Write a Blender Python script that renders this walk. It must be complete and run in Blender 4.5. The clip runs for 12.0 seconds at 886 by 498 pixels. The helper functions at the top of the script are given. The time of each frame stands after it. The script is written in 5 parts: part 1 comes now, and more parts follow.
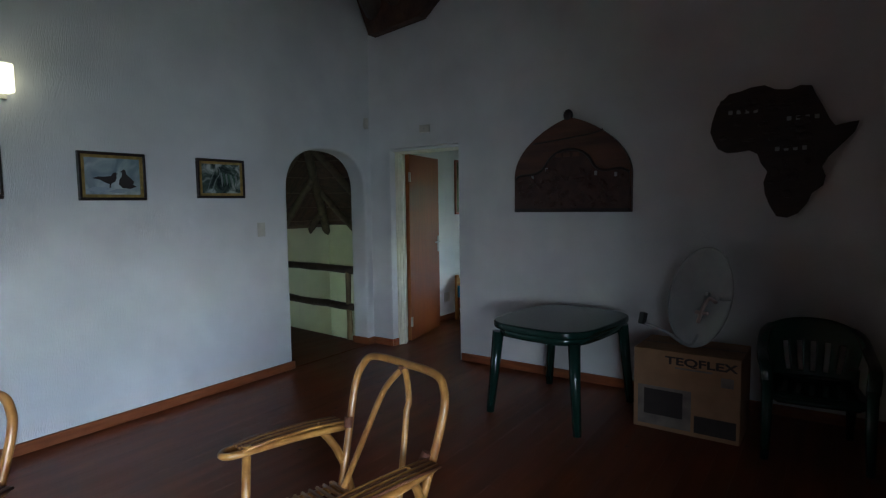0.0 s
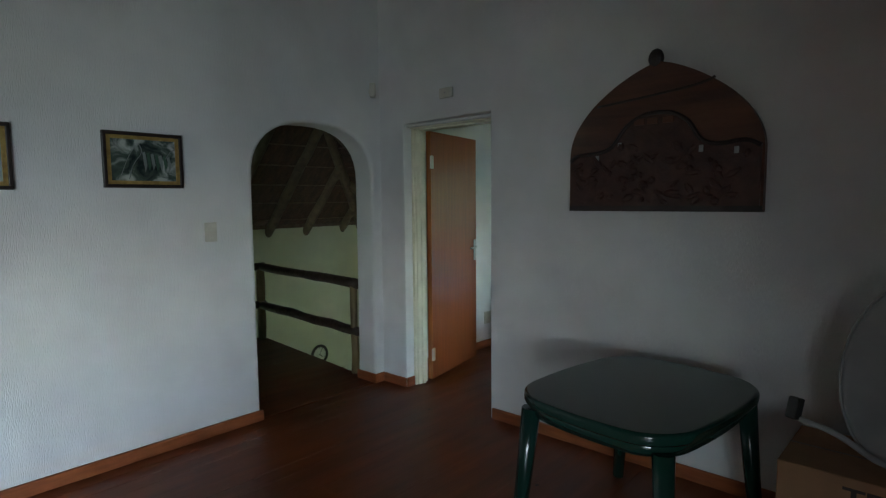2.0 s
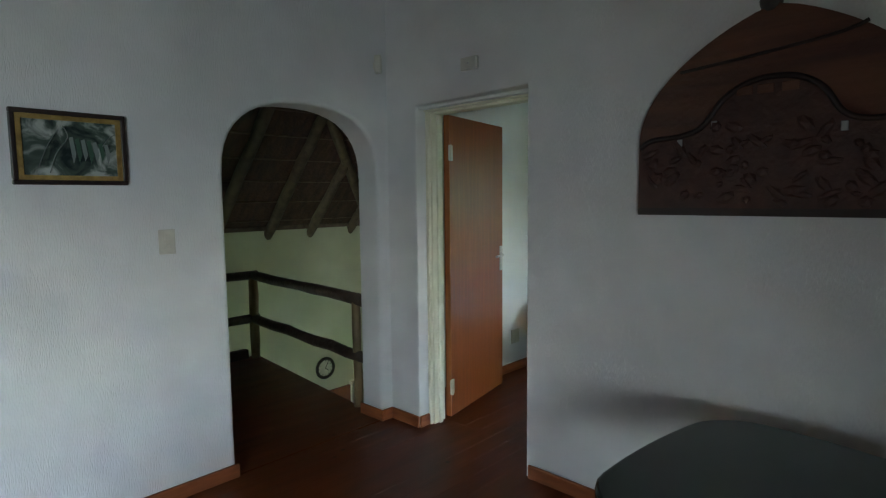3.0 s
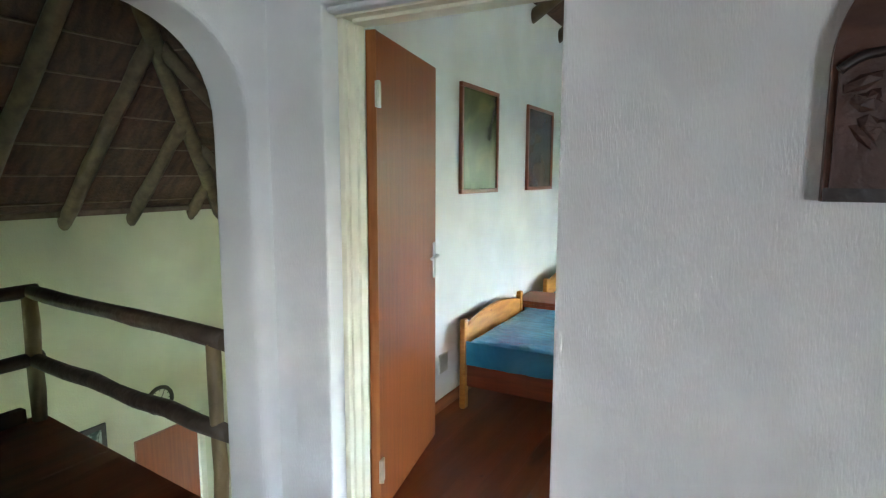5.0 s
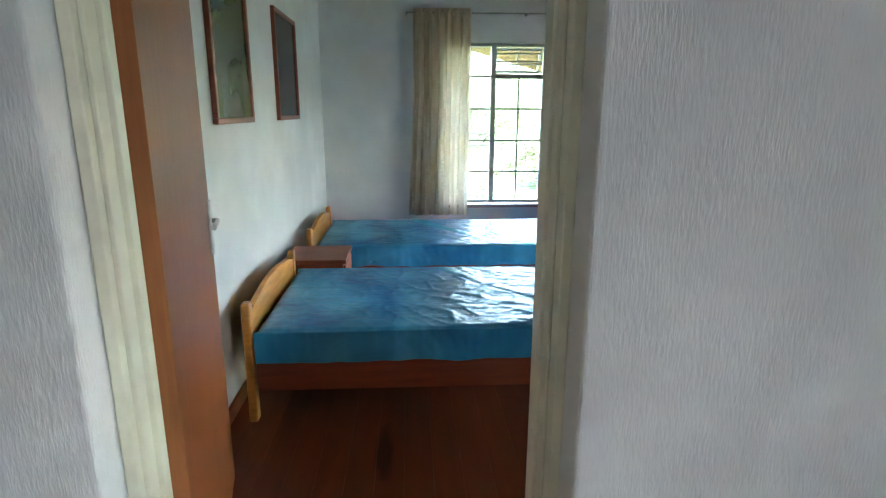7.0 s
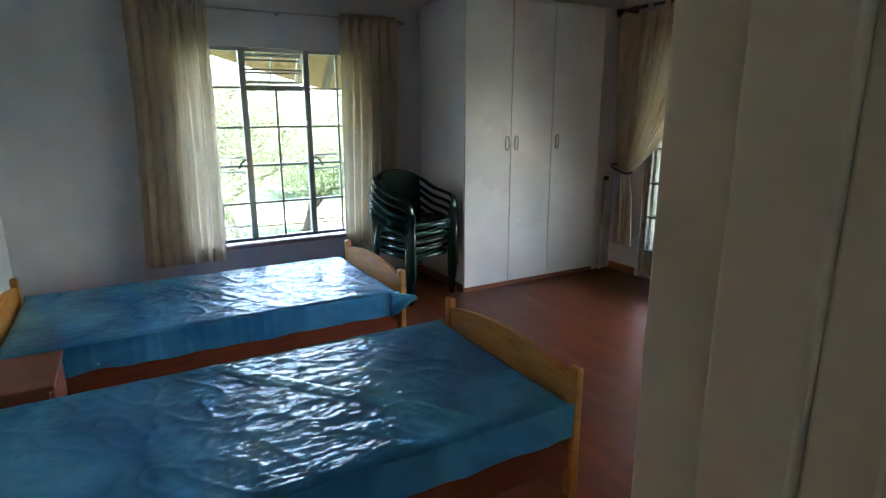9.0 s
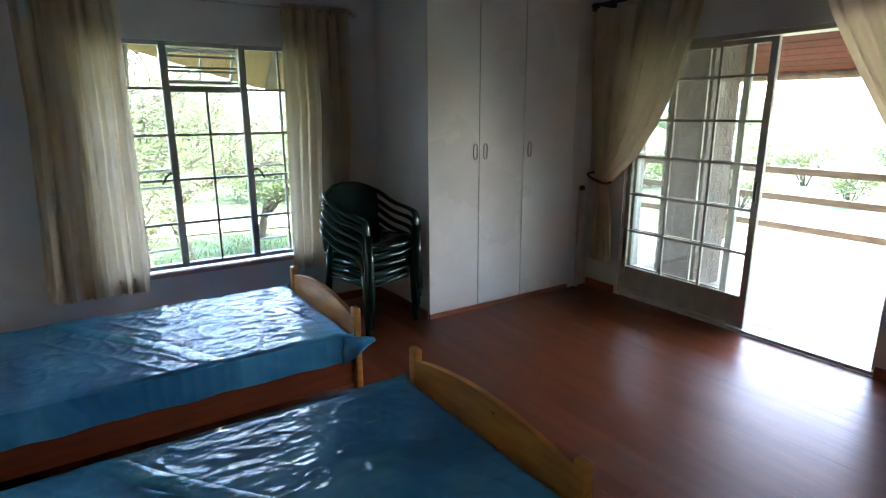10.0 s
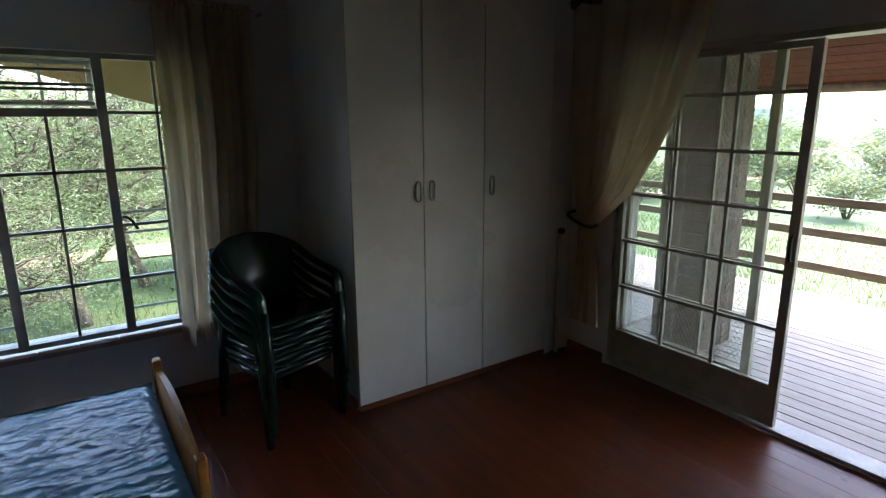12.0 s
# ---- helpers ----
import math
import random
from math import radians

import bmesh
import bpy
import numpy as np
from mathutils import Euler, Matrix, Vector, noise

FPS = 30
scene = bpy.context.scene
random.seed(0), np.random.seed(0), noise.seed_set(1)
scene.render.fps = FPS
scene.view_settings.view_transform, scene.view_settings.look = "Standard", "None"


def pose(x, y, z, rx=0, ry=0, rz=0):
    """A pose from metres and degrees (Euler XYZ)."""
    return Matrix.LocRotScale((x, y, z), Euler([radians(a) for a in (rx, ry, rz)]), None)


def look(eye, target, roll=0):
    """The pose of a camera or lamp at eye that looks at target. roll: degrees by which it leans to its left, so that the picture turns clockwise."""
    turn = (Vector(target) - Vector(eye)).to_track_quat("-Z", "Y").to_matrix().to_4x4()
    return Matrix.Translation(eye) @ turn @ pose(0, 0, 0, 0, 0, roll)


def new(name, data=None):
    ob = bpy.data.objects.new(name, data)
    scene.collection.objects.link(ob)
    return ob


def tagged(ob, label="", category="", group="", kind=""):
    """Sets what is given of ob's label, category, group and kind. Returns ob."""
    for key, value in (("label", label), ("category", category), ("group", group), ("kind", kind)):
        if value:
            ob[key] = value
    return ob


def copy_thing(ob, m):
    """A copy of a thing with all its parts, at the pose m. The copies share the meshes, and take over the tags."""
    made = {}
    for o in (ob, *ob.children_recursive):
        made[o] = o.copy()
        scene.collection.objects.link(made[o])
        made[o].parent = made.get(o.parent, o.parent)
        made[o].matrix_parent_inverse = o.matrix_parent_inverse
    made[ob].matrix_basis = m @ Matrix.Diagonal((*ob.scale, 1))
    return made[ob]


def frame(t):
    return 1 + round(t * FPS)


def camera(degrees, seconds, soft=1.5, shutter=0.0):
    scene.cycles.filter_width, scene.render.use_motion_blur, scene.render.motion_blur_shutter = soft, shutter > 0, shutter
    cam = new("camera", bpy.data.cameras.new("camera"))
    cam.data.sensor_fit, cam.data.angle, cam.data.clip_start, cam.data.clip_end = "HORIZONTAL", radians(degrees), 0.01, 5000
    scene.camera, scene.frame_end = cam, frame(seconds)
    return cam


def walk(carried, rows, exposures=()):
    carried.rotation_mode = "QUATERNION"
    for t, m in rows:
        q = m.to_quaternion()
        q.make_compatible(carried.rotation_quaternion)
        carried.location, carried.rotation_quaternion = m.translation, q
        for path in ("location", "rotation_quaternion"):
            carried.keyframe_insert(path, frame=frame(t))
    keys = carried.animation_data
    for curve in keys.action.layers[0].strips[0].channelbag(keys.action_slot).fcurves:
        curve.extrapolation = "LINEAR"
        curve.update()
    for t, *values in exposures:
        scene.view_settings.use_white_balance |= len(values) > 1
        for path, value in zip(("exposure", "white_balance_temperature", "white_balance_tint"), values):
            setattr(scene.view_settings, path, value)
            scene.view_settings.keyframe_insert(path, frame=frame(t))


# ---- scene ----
cam = camera(76.7, 12.0, soft=1.25)
PATH = [
    (0, (0.532, 0.318, 1.501), (-0.6, 1.959, 1.34), -0.8),
    (0.5, (0.457, 0.692, 1.503), (-0.728, 2.295, 1.341), -0.7),
    (1, (0.354, 1.081, 1.51), (-0.899, 2.63, 1.342), -0.7),
    (1.5, (0.134, 1.423, 1.494), (-1.172, 2.928, 1.323), -0.6),
    (2, (-0.094, 1.783, 1.487), (-1.426, 3.264, 1.313), -0.5),
    (2.5, (-0.369, 2.081, 1.497), (-1.726, 3.539, 1.318), -0.5),
    (2.7, (-0.488, 2.203, 1.504), (-1.861, 3.646, 1.319), -0.6),
    (4.5, (-1.621, 3.013, 1.469), (-2.796, 4.618, 1.259), 0.5),
    (5, (-1.887, 3.22, 1.47), (-2.824, 4.968, 1.214), 0.2),
    (5.5, (-2.099, 3.355, 1.455), (-2.868, 5.181, 1.18), 0.4),
    (6, (-2.354, 3.515, 1.432), (-2.799, 5.443, 1.146), 1.2),
    (6.5, (-2.521, 3.694, 1.447), (-2.685, 5.652, 1.076), 1.0),
    (7, (-2.651, 3.88, 1.42), (-2.534, 5.819, 0.943), 0.2),
    (7.5, (-2.789, 4.064, 1.465), (-2.288, 5.938, 0.98), -0.1),
    (7.7, (-2.831, 4.169, 1.453), (-2.195, 6.004, 0.976), -0.9),
    (9.3, (-2.63, 4.952, 1.569), (-1.633, 6.621, 1.1), 0.0),
    (9.5, (-2.572, 5.066, 1.568), (-1.538, 6.713, 1.102), -0.1),
    (10, (-2.414, 5.305, 1.595), (-1.346, 6.928, 1.122), -0.2),
    (10.5, (-2.255, 5.541, 1.621), (-1.151, 7.139, 1.143), -0.2),
    (11, (-2.027, 5.735, 1.633), (-0.893, 7.312, 1.156), -0.2),
    (11.5, (-1.747, 5.849, 1.663), (-0.622, 7.44, 1.213), -0.4),
    (11.7, (-1.639, 5.923, 1.685), (-0.527, 7.522, 1.231), -0.4),
    (12, (-1.518, 6.038, 1.704), (-0.421, 7.65, 1.259), -0.4),
]
EXPOSURES = [
    (0, 4.85, 5650, 10), (1.2, 5.02, 5950, 8), (2.5, 5.27, 6150, 6), (4.5, 6.42, 6250, 11), (5.5, 7.07, 6320, 13), (6.5, 6.72, 6320, 14), (7.0, 6.4, 6230, 11), (7.7, 6.0, 6230, 14),
    (9.3, 5.52, 6370, 21), (10.5, 5.02, 6420, 22), (11.5, 4.07, 6520, 22), (12, 3.82, 6620, 21),
]
walk(cam, [(t, look(eye, target, roll)) for t, eye, target, roll in PATH], EXPOSURES)

# ---- world and large lights ----
world = bpy.data.worlds.new("overcast_sky")
scene.world = world
world.use_nodes = True
wn, wl = world.node_tree.nodes, world.node_tree.links
wn.clear()
sky = wn.new("ShaderNodeTexSky")
sky.sky_type = "NISHITA"
sky.sun_disc = False
sky.sun_elevation, sky.sun_rotation = radians(58), radians(100)
sky.dust_density = 1.5
hsv = wn.new("ShaderNodeHueSaturation")
hsv.inputs["Saturation"].default_value = 0.95
bg = wn.new("ShaderNodeBackground")
bg.inputs["Strength"].default_value = 0.14
wo = wn.new("ShaderNodeOutputWorld")
wl.new(sky.outputs[0], hsv.inputs["Color"])
wl.new(hsv.outputs[0], bg.inputs[0])
wl.new(bg.outputs[0], wo.inputs[0])

sun = new("sun", bpy.data.lights.new("sun", "SUN"))
sun.data.energy, sun.data.angle, sun.data.color = 1.5, radians(12), (1.0, 0.98, 0.95)
sun.matrix_world = look((0, 0, 20), (-0.52 * 20, 0.09 * 20, 20 - 0.85 * 20))

# added lamp that boosts daylight from a wide, assumed living room door behind the walker
door_fill = new("living_door_light", bpy.data.lights.new("living_door_light", "AREA"))
door_fill.data.shape, door_fill.data.size, door_fill.data.size_y = "RECTANGLE", 3.0, 1.7
door_fill.data.energy, door_fill.data.color, door_fill.data.spread = 1.33, (0.8, 0.89, 0.97), radians(86)
door_fill.matrix_world = look((2.58, -0.9, 1.0), (-3.3, 3.8, -2.1))

# ---- materials ----
def mat(name, base, rough=0.6, metal=0.0, second=None, scale=8.0, stretch=(1, 1, 1), bump=0.0, bump_scale=60.0,
        bump_stretch=(1, 1, 1), detail=6.0, low=0.35, high=0.65, spec=0.5, coat=0.0, random_tone=0.0, coords="Object", rough_var=0.0, dist=0.01, fleck=None):
    m = bpy.data.materials.new(name)
    m.use_nodes = True
    n, l = m.node_tree.nodes, m.node_tree.links
    p = n["Principled BSDF"]
    p.inputs["Roughness"].default_value = rough
    p.inputs["Metallic"].default_value = metal
    p.inputs["Specular IOR Level"].default_value = spec
    p.inputs["Coat Weight"].default_value = coat
    p.inputs["Coat Roughness"].default_value = 0.12
    tc = n.new("ShaderNodeTexCoord")

    def mapped(st):
        mp = n.new("ShaderNodeMapping")
        mp.inputs["Scale"].default_value = st
        l.new(tc.outputs[coords], mp.inputs[0])
        return mp

    def noise_of(mp, sc, det=detail):
        t = n.new("ShaderNodeTexNoise")
        t.inputs["Scale"].default_value = sc
        t.inputs["Detail"].default_value = det
        l.new(mp.outputs[0], t.inputs["Vector"])
        return t

    second = second or tuple(c * 0.8 for c in base)
    t = noise_of(mapped(stretch), scale)
    r = n.new("ShaderNodeMapRange")
    r.inputs[1].default_value, r.inputs[2].default_value = low, high
    l.new(t.outputs[0], r.inputs[0])
    mix = n.new("ShaderNodeMix")
    mix.data_type = "RGBA"
    mix.inputs[6].default_value, mix.inputs[7].default_value = (*base, 1), (*second, 1)
    l.new(r.outputs[0], mix.inputs[0])
    out = mix.outputs[2]
    big = noise_of(mapped((1, 1, 1)), 1.3, 3)
    rb = n.new("ShaderNodeMapRange")
    rb.inputs[1].default_value, rb.inputs[2].default_value, rb.inputs[3].default_value, rb.inputs[4].default_value = 0.3, 0.7, 0.9, 1.06
    l.new(big.outputs[0], rb.inputs[0])
    tone = rb.outputs[0]
    if random_tone:
        oi = n.new("ShaderNodeObjectInfo")
        rr = n.new("ShaderNodeMapRange")
        rr.inputs[3].default_value, rr.inputs[4].default_value = 1 - random_tone, 1 + random_tone
        l.new(oi.outputs["Random"], rr.inputs[0])
        mu = n.new("ShaderNodeMath")
        mu.operation = "MULTIPLY"
        l.new(rr.outputs[0], mu.inputs[0])
        l.new(tone, mu.inputs[1])
        tone = mu.outputs[0]
    if fleck:
        v = n.new("ShaderNodeTexVoronoi")
        v.inputs["Scale"].default_value = fleck[0]
        l.new(mapped(fleck[2] if len(fleck) > 2 else (1, 1, 1)).outputs[0], v.inputs["Vector"])
        fr = n.new("ShaderNodeMapRange")
        fr.inputs[1].default_value, fr.inputs[2].default_value = 0.03, 0.07
        fr.inputs[3].default_value, fr.inputs[4].default_value = fleck[1], 1.0
        l.new(v.outputs["Distance"], fr.inputs[0])
        mf = n.new("ShaderNodeMath")
        mf.operation = "MULTIPLY"
        l.new(fr.outputs[0], mf.inputs[0])
        l.new(tone, mf.inputs[1])
        tone = mf.outputs[0]
    vm = n.new("ShaderNodeVectorMath")
    vm.operation = "SCALE"
    l.new(out, vm.inputs[0])
    l.new(tone, vm.inputs[3])
    l.new(vm.outputs[0], p.inputs["Base Color"])
    if rough_var:
        q = n.new("ShaderNodeMapRange")
        q.inputs[1].default_value, q.inputs[2].default_value = 0.3, 0.7
        q.inputs[3].default_value, q.inputs[4].default_value = max(0.03, rough - rough_var), rough + rough_var
        l.new(noise_of(mapped(stretch), scale * 0.6).outputs[0], q.inputs[0])
        l.new(q.outputs[0], p.inputs["Roughness"])
    if bump:
        b = n.new("ShaderNodeBump")
        b.inputs["Strength"].default_value, b.inputs["Distance"].default_value = bump, dist
        l.new(noise_of(mapped(bump_stretch), bump_scale, 4).outputs[0], b.inputs["Height"])
        l.new(b.outputs[0], p.inputs["Normal"])
    return m


PLASTER = mat("white_plaster", (0.74, 0.745, 0.74), 0.75, second=(0.68, 0.685, 0.68), scale=3, bump=0.58, bump_scale=135, bump_stretch=(1.6, 1.6, 0.3), dist=0.0055)
PLASTER_CREAM = mat("cream_plaster", (0.68, 0.68, 0.5), 0.8, second=(0.62, 0.62, 0.45), scale=2, bump=0.3, bump_scale=60)
FLOOR = mat("varnished_boards", (0.195, 0.047, 0.0145), 0.355, second=(0.13, 0.031, 0.0105), scale=2.6, stretch=(5, 0.6, 4), low=0.3, high=0.7, bump=0.38, bump_scale=11, bump_stretch=(7, 0.3, 4),
            dist=0.002, random_tone=0.07, rough_var=0.04, spec=0.25, coords="Object", fleck=(3.4, 0.35, (1.3, 1, 1)))


def marked(m, x, y, length, width, dark):
    """A dark streak of worn wood, along the boards, in the floor material."""
    n, l = m.node_tree.nodes, m.node_tree.links
    p = n["Principled BSDF"]
    tc, mp, ns, ad, ln, mr, sc = [n.new(k) for k in ("ShaderNodeTexCoord", "ShaderNodeMapping", "ShaderNodeTexNoise", "ShaderNodeVectorMath", "ShaderNodeVectorMath", "ShaderNodeMapRange", "ShaderNodeVectorMath")]
    mp.vector_type = "TEXTURE"
    mp.inputs["Location"].default_value, mp.inputs["Scale"].default_value = (x, y, 0), (width, length, 1)
    ns.inputs["Scale"].default_value, ns.inputs["Detail"].default_value = 9, 4
    l.new(tc.outputs["Object"], mp.inputs[0])
    l.new(tc.outputs["Object"], ns.inputs["Vector"])
    ad.operation, ln.operation, sc.operation = "ADD", "LENGTH", "SCALE"
    l.new(mp.outputs[0], ad.inputs[0])
    l.new(ns.outputs["Color"], ad.inputs[1])
    half = n.new("ShaderNodeVectorMath")
    half.operation = "SUBTRACT"
    half.inputs[1].default_value = (0.5, 0.5, 0.5)
    l.new(ad.outputs[0], half.inputs[0])
    l.new(half.outputs[0], ln.inputs[0])
    mr.inputs[1].default_value, mr.inputs[2].default_value, mr.inputs[3].default_value, mr.inputs[4].default_value = 0.6, 1.0, dark, 1.0
    l.new(ln.outputs["Value"], mr.inputs[0])
    src = p.inputs["Base Color"].links[0].from_socket
    l.new(src, sc.inputs[0])
    l.new(mr.outputs[0], sc.inputs[3])
    l.new(sc.outputs[0], p.inputs["Base Color"])


marked(FLOOR, -2.77, 6.0, 0.26, 0.045, 0.3)
BASE = mat("stained_skirting", (0.3, 0.092, 0.03), 0.4, second=(0.21, 0.062, 0.022), scale=6, stretch=(1, 1, 6), bump=0.1, bump_scale=30)
DOORWOOD = mat("varnished_door_veneer", (0.27, 0.07, 0.017), 0.36, second=(0.22, 0.055, 0.014), scale=4, stretch=(10, 10, 0.5), bump=0.06, bump_scale=30, bump_stretch=(8, 8, 0.5), coat=0.06)
EDGEWOOD = mat("pale_door_edge", (0.36, 0.125, 0.032), 0.45, second=(0.27, 0.09, 0.024), scale=5, stretch=(8, 8, 0.5))
CREAM = mat("cream_gloss_paint", (0.78, 0.76, 0.61), 0.38, second=(0.7, 0.68, 0.54), scale=9, bump=0.12, bump_scale=40)
PINE = mat("varnished_pine", (0.6, 0.26, 0.04), 0.42, second=(0.47, 0.175, 0.028), scale=3, stretch=(2, 2, 12), bump=0.05, bump_scale=30, coat=0.04, fleck=(5, 0.2, (1, 1, 1.4)))
PINE_DARK = mat("red_stained_pine", (0.27, 0.062, 0.02), 0.38, second=(0.19, 0.044, 0.016), scale=3, stretch=(1, 2, 12), bump=0.06, bump_scale=30, fleck=(4, 0.4))
STEEL = mat("grey_painted_steel", (0.5, 0.51, 0.46), 0.4, second=(0.42, 0.43, 0.38), scale=14, bump=0.1, bump_scale=60)
SILL = mat("pale_tile_sill", (0.5, 0.35, 0.31), 0.7, spec=0.3, second=(0.42, 0.29, 0.25), scale=14, bump=0.1, bump_scale=80, random_tone=0.08)
LAMINATE = mat("white_wardrobe_paint", (0.72, 0.71, 0.67), 0.3, second=(0.66, 0.65, 0.61), scale=2, bump=0.05, bump_scale=25, rough_var=0.06)
METAL = mat("brushed_steel", (0.5, 0.5, 0.48), 0.3, metal=0.9, scale=20)
BRASS = mat("old_gilt", (0.6, 0.42, 0.14), 0.35, metal=0.6, second=(0.4, 0.27, 0.09), scale=30, bump=0.2, bump_scale=120)
DARKWOOD = mat("carved_dark_hardwood", (0.13, 0.048, 0.024), 0.4, second=(0.055, 0.02, 0.013), scale=2.2, stretch=(0.6, 1, 7), bump=0.4, bump_scale=30, coat=0.15)
CARVED = mat("chiselled_dark_relief", (0.075, 0.03, 0.02), 0.55, second=(0.045, 0.018, 0.012), scale=14, bump=0.4, bump_scale=26, dist=0.02)
EBONY = mat("black_stained_wood", (0.032, 0.019, 0.015), 0.4, second=(0.016, 0.01, 0.009), scale=6, stretch=(1, 1, 4), bump=0.3, bump_scale=30)
POLE = mat("bark_stripped_pole", (0.15, 0.105, 0.058), 0.65, second=(0.08, 0.054, 0.033), scale=6, stretch=(1.5, 1.5, 1.5), bump=0.5, bump_scale=22, dist=0.015)
RAILPOLE = mat("creosoted_pole", (0.075, 0.05, 0.032), 0.55, second=(0.04, 0.026, 0.018), scale=7, bump=0.5, bump_scale=24, dist=0.015)
POSTPOLE = mat("weathered_gum_pole", (0.25, 0.18, 0.085), 0.6, second=(0.1, 0.07, 0.035), scale=7, stretch=(1, 1, .4), bump=0.4, bump_scale=24, dist=0.015)
REED = mat("dark_reed_lining", (0.095, 0.046, 0.028), 0.8, second=(0.05, 0.025, 0.016), scale=6, stretch=(1, 3, 1), bump=0.6, bump_scale=30, dist=0.02)
BATTEN = mat("thatch_batten", (0.2, 0.14, 0.1), 0.8, second=(0.12, 0.08, 0.055), scale=12)
THATCH = mat("dry_thatch", (0.42, 0.27, 0.1), 0.85, second=(0.26, 0.15, 0.055), scale=10, stretch=(6, 1, 6), bump=0.8, bump_scale=40, bump_stretch=(6, 1, 4), dist=0.03)
SOFFIT = mat("red_brown_soffit_boards", (0.1, 0.027, 0.016), 0.85, second=(0.065, 0.02, 0.012), spec=0.1, scale=7, stretch=(1, 6, 1), bump=0.3, bump_scale=30, random_tone=0.1)
BRICK = mat("face_brick", (0.25, 0.19, 0.15), 0.8, second=(0.19, 0.14, 0.11), scale=16, bump=0.5, bump_scale=50, random_tone=0.08)
MORTAR = mat("mortar", (0.2, 0.17, 0.145), 0.9, scale=30, bump=0.4, bump_scale=90)
DECK = mat("weathered_deck_boards", (0.36, 0.32, 0.28), 0.55, second=(0.27, 0.235, 0.2), scale=6, stretch=(9, 0.6, 3), bump=0.3, bump_scale=16, bump_stretch=(9, 0.6, 3), random_tone=0.12)
DECKRAIL = mat("varnished_deck_rail", (0.15, 0.115, 0.055), 0.6, second=(0.09, 0.068, 0.035), scale=8, stretch=(3, 0.6, 3), bump=0.3, bump_scale=20)
GREEN = mat("dark_green_plastic", (0.011, 0.043, 0.032), 0.17, second=(0.009, 0.034, 0.025), scale=4, spec=0.5, rough_var=0.06, bump=0.04, bump_scale=14)
RATTAN = mat("varnished_rattan_cane", (0.5, 0.25, 0.06), 0.3, second=(0.3, 0.12, 0.03), scale=14, bump=0.2, bump_scale=30, coat=0.3)
BINDING = mat("rattan_binding", (0.2, 0.07, 0.028), 0.5, second=(0.12, 0.04, 0.02), scale=40, bump=0.5, bump_scale=200)
DISH = mat("dull_grey_dish_paint", (0.36, 0.37, 0.36), 0.5, second=(0.3, 0.31, 0.3), scale=6, bump=0.05, bump_scale=20)
PINKPLASTIC = mat("faded_bracket_plastic", (0.5, 0.38, 0.34), 0.5)
BLACK = mat("black_plastic", (0.02, 0.02, 0.02), 0.4)
CARD = mat("brown_cardboard", (0.36, 0.2, 0.1), 0.8, second=(0.29, 0.16, 0.08), scale=7, bump=0.2, bump_scale=40, bump_stretch=(6, 6, 0.4))
PRINT = mat("dark_box_print", (0.035, 0.025, 0.022), 0.7)
PRINT_GREY = mat("grey_box_print", (0.12, 0.1, 0.09), 0.7, second=(0.22, 0.18, 0.15), scale=9)
SWITCH = mat("ivory_plastic", (0.62, 0.6, 0.52), 0.4)
TILEWHITE = mat("clock_face_paint", (0.7, 0.68, 0.56), 0.5)
GRASS = mat("bush_ground", (0.055, 0.1, 0.032), 0.9, second=(0.1, 0.115, 0.05), scale=0.22, low=0.42, high=0.62, bump=0.6, bump_scale=3, dist=0.1)
SAND = mat("sandy_track", (0.34, 0.24, 0.16), 0.9, second=(0.28, 0.2, 0.13), scale=2, bump=0.4, bump_scale=6)
BARK = mat("grey_acacia_bark", (0.13, 0.1, 0.075), 0.85, second=(0.075, 0.058, 0.045), scale=9, stretch=(2, 2, 0.6), bump=0.7, bump_scale=24, dist=0.03)


def leafy(name, a, b):
    m = mat(name, a, 0.6, second=b, scale=1.2, low=0.3, high=0.7)
    n, l = m.node_tree.nodes, m.node_tree.links
    p = n["Principled BSDF"]
    tr = n.new("ShaderNodeBsdfTranslucent")
    tr.inputs[0].default_value = (a[0] * 1.5, a[1] * 1.4, a[2], 1)
    mx = n.new("ShaderNodeMixShader")
    mx.inputs[0].default_value = 0.4
    l.new(p.outputs[0], mx.inputs[1])
    l.new(tr.outputs[0], mx.inputs[2])
    l.new(mx.outputs[0], n["Material Output"].inputs[0])
    return m


LEAF = leafy("acacia_leaf", (0.155, 0.225, 0.115), (0.2, 0.265, 0.15))
LEAF2 = leafy("bush_leaf", (0.11, 0.15, 0.08), (0.15, 0.19, 0.11))
BLADE = leafy("grass_blade", (0.07, 0.13, 0.04), (0.11, 0.15, 0.055))


def cloth(name, a, b, through_share):
    m = mat(name, a, 0.85, second=b, scale=5, bump=0.25, bump_scale=240, dist=0.002)
    n, l = m.node_tree.nodes, m.node_tree.links
    tr = n.new("ShaderNodeBsdfTranslucent")
    tr.inputs[0].default_value = (a[0], a[1] * 0.97, a[2] * 0.85, 1)
    mx = n.new("ShaderNodeMixShader")
    mx.inputs[0].default_value = through_share
    l.new(n["Principled BSDF"].outputs[0], mx.inputs[1])
    l.new(tr.outputs[0], mx.inputs[2])
    l.new(mx.outputs[0], n["Material Output"].inputs[0])
    return m


CURTAIN = cloth("cream_curtain_cloth", (0.7, 0.6, 0.48), (0.6, 0.5, 0.39), 0.42)


